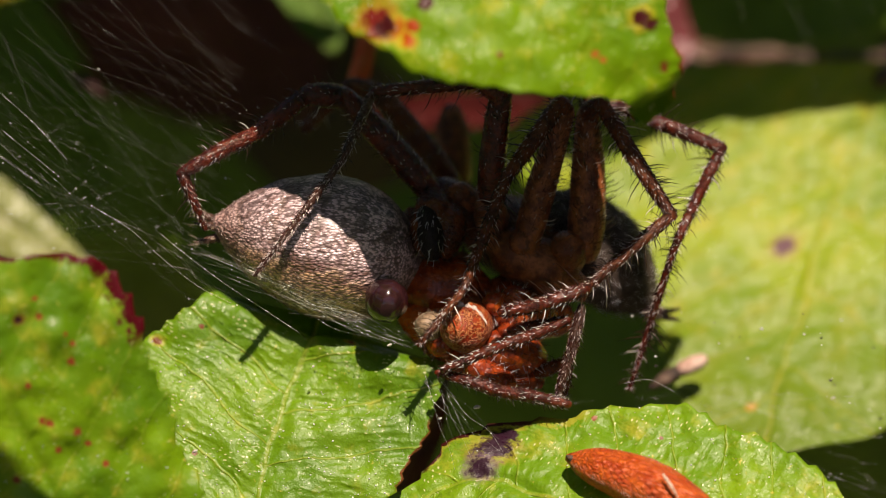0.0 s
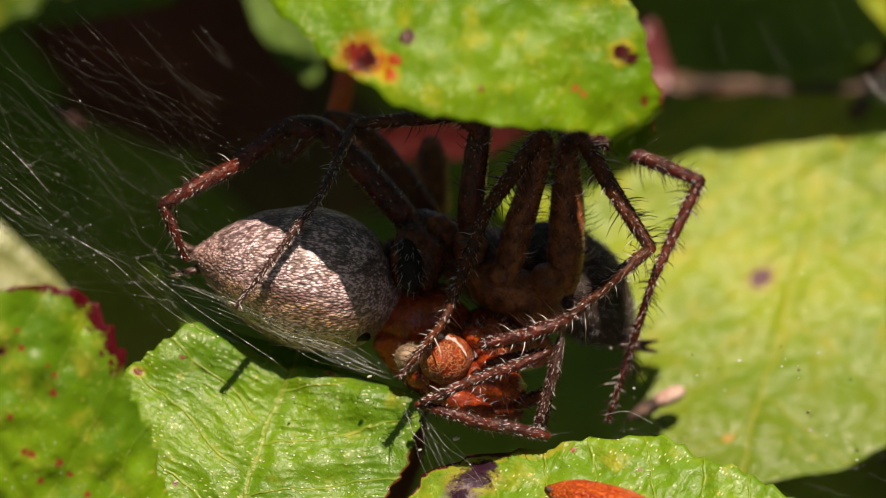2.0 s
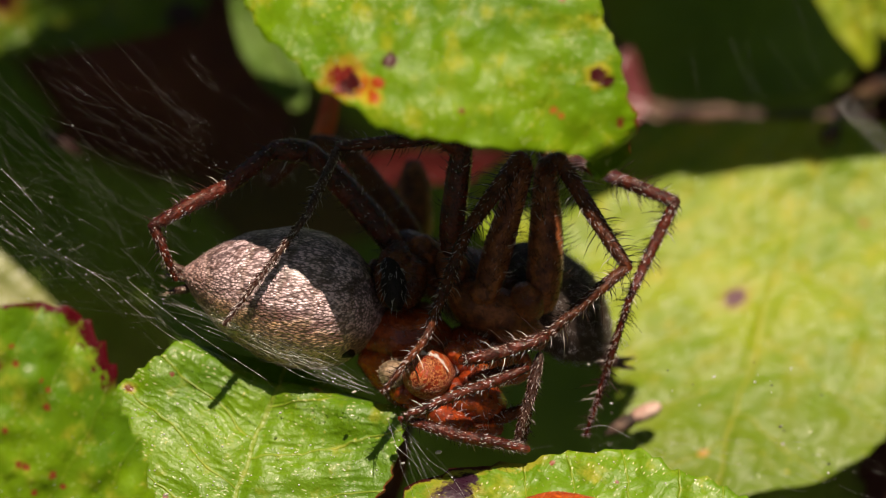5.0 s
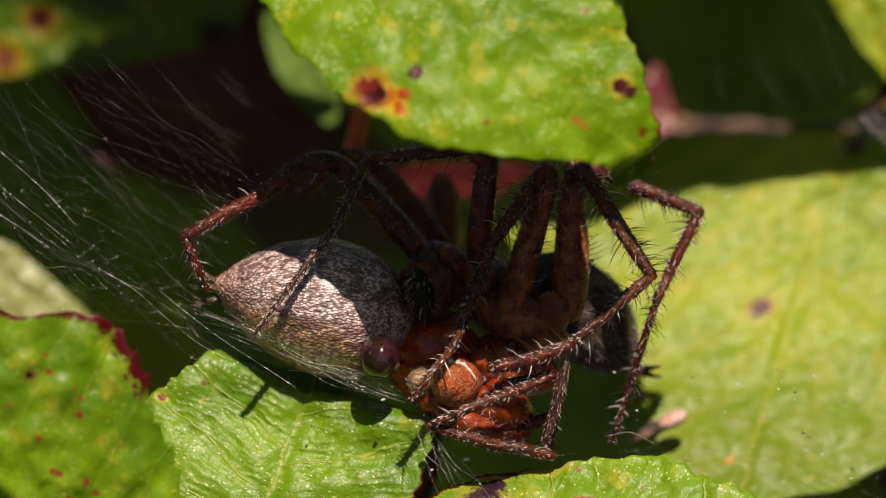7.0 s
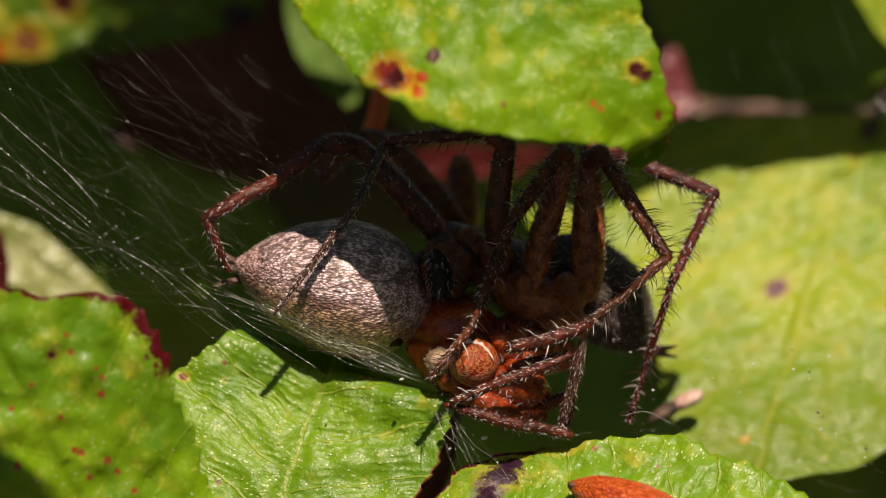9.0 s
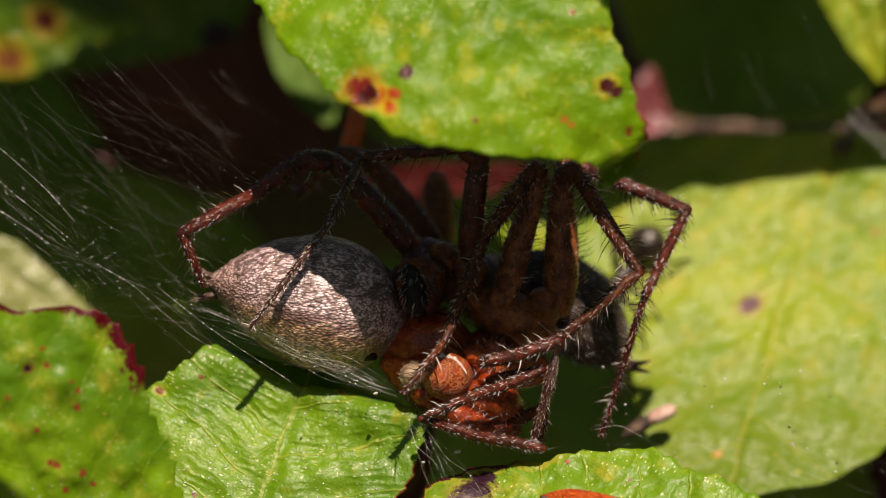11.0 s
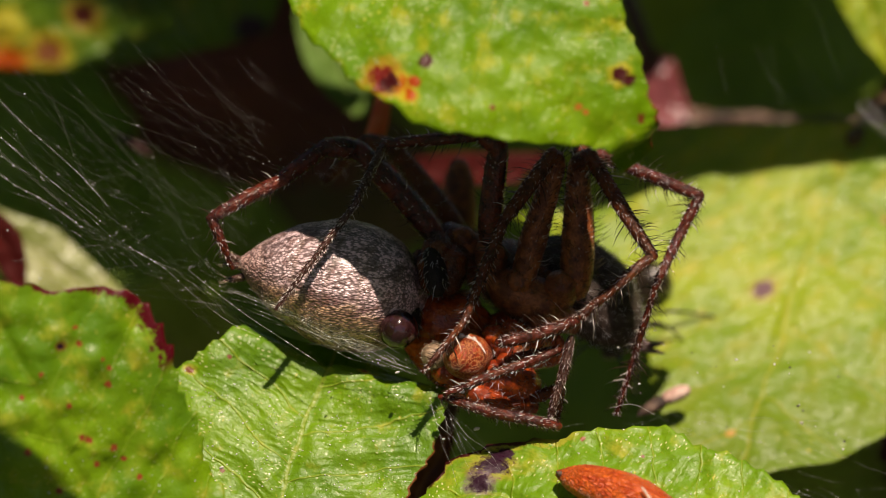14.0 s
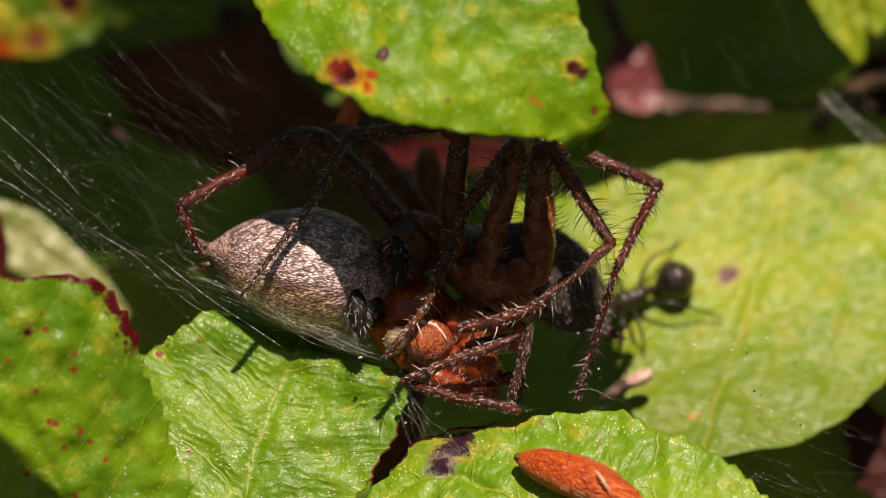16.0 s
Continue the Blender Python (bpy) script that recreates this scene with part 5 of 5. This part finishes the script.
    # fine web over the low leaf, beside the yellow one
    for k in range(60):
        a = Vector((6.89, 1.00, -5.80)) + Vector((rng.uniform(-3, 12), rng.uniform(-1, 3), rng.uniform(-3.5, 0.4)))
        b = a + Vector((rng.uniform(0.6, 4.5), rng.uniform(-1, 1), rng.uniform(-2.2, 0.4)))
        string(a, b, rng.uniform(0.003, 0.005), 0.15, rng.random() < 0.15, rng.choice((0, 0, 1, 2)), rng.choice((0, 1, 3)))
    # beaded lines at the web's mouth
    for k, (a, b) in enumerate((((-20.88, 0.00, 9.07), (-15.33, -1.00, 3.60)), ((-20.36, 0.00, 6.81), (-15.38, -1.00, 2.68)), ((-20.71, 1.00, 5.38), (-16.49, 0.00, 2.63)), ((-14.35, -1.00, 1.76), (-8.13, -2.00, -2.40)), ((-11.74, -1.60, 0.80), (-5.83, -2.00, -3.42)))):
        string(a, b, 0.004, 0.2, k % 2 == 0, 34, 14)
    # curled strands on the rim of the low leaf
    for a, b, c in (((7.42, -1.00, -5.51), (8.44, -1.20, -5.35), (9.47, -1.00, -5.84)),):
        web.tube(curve([a, b, c], 12), [0.009] * 13, 6)
    # fine threads before the litter
    for k in range(16):
        a = Vector((13.39, 9.00, 13.46)) + Vector((rng.uniform(-3, 7), rng.uniform(-2, 2), rng.uniform(-1, 2)))
        string(a, a + Vector((rng.uniform(0.6, 4), rng.uniform(-1, 1), rng.uniform(-7, -3))), rng.uniform(0.002, 0.005), 0.3, False, 0)
    for k in range(7):
        a = Vector((19.15, 10.00, 8.70)) + Vector((rng.uniform(-0.4, 0.4), 0, rng.uniform(-0.3, 0.3)))
        string(a, a + Vector((rng.uniform(2.4, 3.4), 0.5, rng.uniform(-2.6, -1.8))), 0.012, 0.1, k % 2 == 0, 1)
    # grains caught on the fine web before the yellow leaf
    grit = Shape()
    for k in range(34):
        p = Vector((12.71, 1.00, -4.63)) + Vector((rng.uniform(-5, 6), rng.uniform(-1.5, 1.5), rng.uniform(-3.5, 3)))
        r = rng.choice((0.02, 0.028, 0.04, 0.05))
        (grit if k % 2 else beads).tube([p - Vector((r * 0.4, 0, 0)), p + Vector((r * 0.4, 0, 0))], [r, r], 6)
    single("dark_grit", grit, SPECK, foot, "tiny dark grains caught on the fine web", "grit", kind="stuff")
    single("silk_web", web, SILK, foot, "bright silk threads strung from leaf to leaf", "web", kind="stuff")
    single("silk_haze", faint, SILK_FAINT, foot, "faint fine silk threads of the funnel web", "web", kind="stuff")
    single("silk_beads", beads, DROP_AND_GLINT, foot, "tiny bright droplets on the silk threads", "droplets", kind="stuff")


silk()


def crumbs():
    rng = random.Random(4)
    for a, r in (((1.40, -1.80, -6.47), 0.14), ((-2.16, -2.40, -3.93), 0.10), ((16.15, 2.00, -6.19), 0.08), ((-10.02, -3.60, -8.21), 0.10), ((-5.28, -1.40, -4.82), 0.06), ((-0.09, -2.00, -6.93), 0.07)):
        s = Shape().blob(Vector(a) - Vector((r, 0, 0.02)), Vector(a) + Vector((r, 0.02, 0.05)), [(0, r * 0.3), (0.3, r * 0.9), (0.7, r * 0.8), (1, r * 0.3)], 10, 0.8, rough=0.5, grain=6.0)
        single("crumb", s, CRUMB, a, "tiny white crumb caught on leaf and silk", "crumb", "crumbs")


crumbs()
for at, r in (((-15.36, 14.00, 7.18), 0.6), ((-14.87, 13.60, 6.78), 0.4), ((-15.85, 14.40, 7.41), 0.4)):
    single("leaf_scrap", Shape().blob(Vector(at) - Vector((r, 0, -0.15)), Vector(at) + Vector((r, 0.1, -0.25)), [(0, r * 0.2), (0.3, r * 0.7), (0.7, r * 0.6), (1, r * 0.2)], 16, 0.6, rough=0.7, grain=3.0), LITTER, at, "brown dead leaf scrap caught in the web", "leaf scrap", "scraps in the web")


# ---- the ant ----
def ant():
    """Built about its waist, head along +x, its back to -y."""
    root = thing("ant", (0, 0, 0), "small black ant with a shiny round rear", "ant")
    legs = []

    def large(shape):
        shape.verts = [v * 1.3 for v in shape.verts]
        return shape

    part("gaster", large(Shape().blob((-2.25, 0, 0), (-0.65, 0, 0), [(0, 0.08), (0.12, 0.45), (0.4, 0.78), (0.7, 0.68), (0.92, 0.3), (1, 0.1)], 26)), ANT_BLACK, root)
    part("waist", large(Shape().blob((-0.72, 0, 0), (-0.3, 0, 0), [(0, 0.08), (0.5, 0.22), (1, 0.1)], 14)), ANT_BLACK, root)
    part("thorax", large(Shape().blob((-0.4, 0, 0), (1.1, 0, 0), [(0, 0.12), (0.2, 0.36), (0.42, 0.3), (0.7, 0.42), (0.92, 0.26), (1, 0.1)], 22)), ANT_BLACK, root)
    part("head", large(Shape().blob((1.05, 0, 0), (2.15, 0, 0), [(0, 0.1), (0.15, 0.42), (0.45, 0.52), (0.8, 0.38), (1, 0.12)], 24)), ANT_BLACK, root)
    for z in (-1, 1):
        part("antenna", large(Shape().tube(curve([(1.8, -0.1, 0.2 * z), (2.3, -0.4, 0.75 * z), (2.8, -0.1, 1.0 * z), (3.3, 0.3, 1.1 * z)], 10), [0.055] * 11, 6)), ANT_BLACK, root)
        for x0, x1, reach in ((0.8, 1.9, 1.7), (0.4, 0.3, 2.0), (-0.05, -1.7, 2.1)):
            pts = [(x0, 0.1, 0.25 * z), (x0 + (x1 - x0) * 0.4, -0.35, reach * 0.55 * z), (x1 * 0.9, 0.2, reach * 0.85 * z), (x1 * 1.25, 0.62, reach * 1.1 * z)]
            limb = part("leg", large(Shape().tube(curve(pts, 12), [0.085, 0.085, 0.08, 0.07, 0.07, 0.06, 0.05, 0.05, 0.045, 0.04, 0.04, 0.035, 0.03], 7)), ANT_BLACK, root)
            legs.append((limb, [1.3 * v for v in pts[0]]))
    return root, legs


black_ant, ant_legs = ant()


# ---- what moves ----
ANT_WAY = [
    (0.0, 60, 4, -9, 160), (8.6, 40, 6, -6, 158), (9.2, 25.5, 7.6, -4.2, 156), (9.4, 21.65, 8.54, -2.84, 156), (9.5, 17.73, 9.6, -0.78, 145), (9.6, 15.19, 10.97, 2.22, 124), (9.7, 13.87, 11.2, 2.4, 122),
    (10.1, 11.5, 13.0, 5.0, 150), (10.6, 9.4, 12.4, 3.2, 215), (11.2, 8.9, 11.2, 0.8, 240), (11.8, 8.8, 10.4, -0.4, 242), (14.6, 8.5, 10.0, -1.1, 242),
    (14.8, 9.32, 9.54, -1.23, 250), (14.9, 10.88, 9.56, -1.19, 300), (15.0, 13.3, 8.85, -2.2, 317), (15.1, 14.5, 8.3, -3.2, 317), (15.2, 14.95, 8.1, -3.5, 314), (15.3, 15.7, 7.6, -4.3, 314),
    (15.4, 15.8, 7.4, -4.6, 309), (15.5, 15.2, 7.1, -5.1, 288), (15.6, 15.0, 7.26, -4.9, 284), (15.7, 13.02, 9.0, -2.0, 231), (15.8, 11.83, 9.7, -0.87, 215), (15.9, 10.87, 9.73, -0.92, 208), (16.0, 10.38, 9.74, -0.9, 205),
]
# The palp beats: 0 drawn back, 1 pressed on, 2 with the bulb swollen.
BEAT = [
    (0.0, 2), (0.2, 1.9), (0.4, 1.4), (0.6, 1.1), (0.9, 1), (1.05, 0.9), (1.2, 0), (2.1, 0), (2.35, 0.9), (2.5, 1), (2.8, 1.1), (3.0, 1.9), (3.2, 2), (3.5, 1.4), (3.8, 1), (4.3, 0.9), (4.5, 0),
    (5.6, 0), (5.85, 0.9), (6.5, 1), (6.75, 1.2), (7.0, 2), (7.2, 1.9), (7.5, 1.3), (7.7, 1), (8.1, 0.9), (8.3, 0), (9.1, 0), (9.25, 0.9), (9.5, 1.1), (9.65, 1.9), (9.9, 2), (10.3, 1.2), (10.8, 0.9), (11.0, 0),
    (12.2, 0), (12.4, 0.9), (13.0, 1), (13.25, 1.2), (13.45, 2), (13.7, 1.9), (14.0, 1.6), (14.25, 1.1), (14.6, 0.9), (14.75, 0), (15.7, 0), (15.85, 0.9), (16.0, 1),
]


def shifted(x, y, z, turn=0.0):
    return pose(x * MM, y * MM, z * MM, 0, turn, 0)


def about(hip, angle):
    hip = Vector(hip) * MM
    return Matrix.Translation(hip) @ pose(0, 0, 0, 0, angle, 0) @ Matrix.Translation(-hip)


def motions():
    walk(black_ant, [(t, NEST @ pose(x * MM, (y - 0.2) * MM, z * MM, -30) @ pose(0, 0, 0, 0, -turn, 0)) for t, x, y, z, turn in ANT_WAY])
    for k, (limb, hip) in enumerate(ant_legs):
        steps = [(0.0, about(hip, 0))]
        for i in range(78):
            t = 9.0 + 0.1 * i if i < 17 else 14.6 + 0.1 * (i - 17)
            if t <= 16.0:
                steps.append((t, about(hip, 16 * math.sin(i * 2.1 + (k % 2) * math.pi))))
        walk(limb, steps)
    back, hidden = (1.7, 3.6, 1.9), (0.3, 1.7, 0.4)
    palp_rows, bulb_rows = [], []
    for t, s in BEAT:
        draw, swell = max(0.0, 1 - s), max(0.0, s - 1)
        palp_rows.append((t, shifted(back[0] * draw + 1.1 * swell, back[1] * draw + 2.6 * swell, back[2] * draw + 1.0 * swell)))
        bulb_rows.append((t, shifted(back[0] * draw + hidden[0] * (1 - swell), back[1] * draw + hidden[1] * (1 - swell), back[2] * draw + hidden[2] * (1 - swell))))
    walk(palp_beat, palp_rows)
    walk(palp_bulb, bulb_rows)


motions()
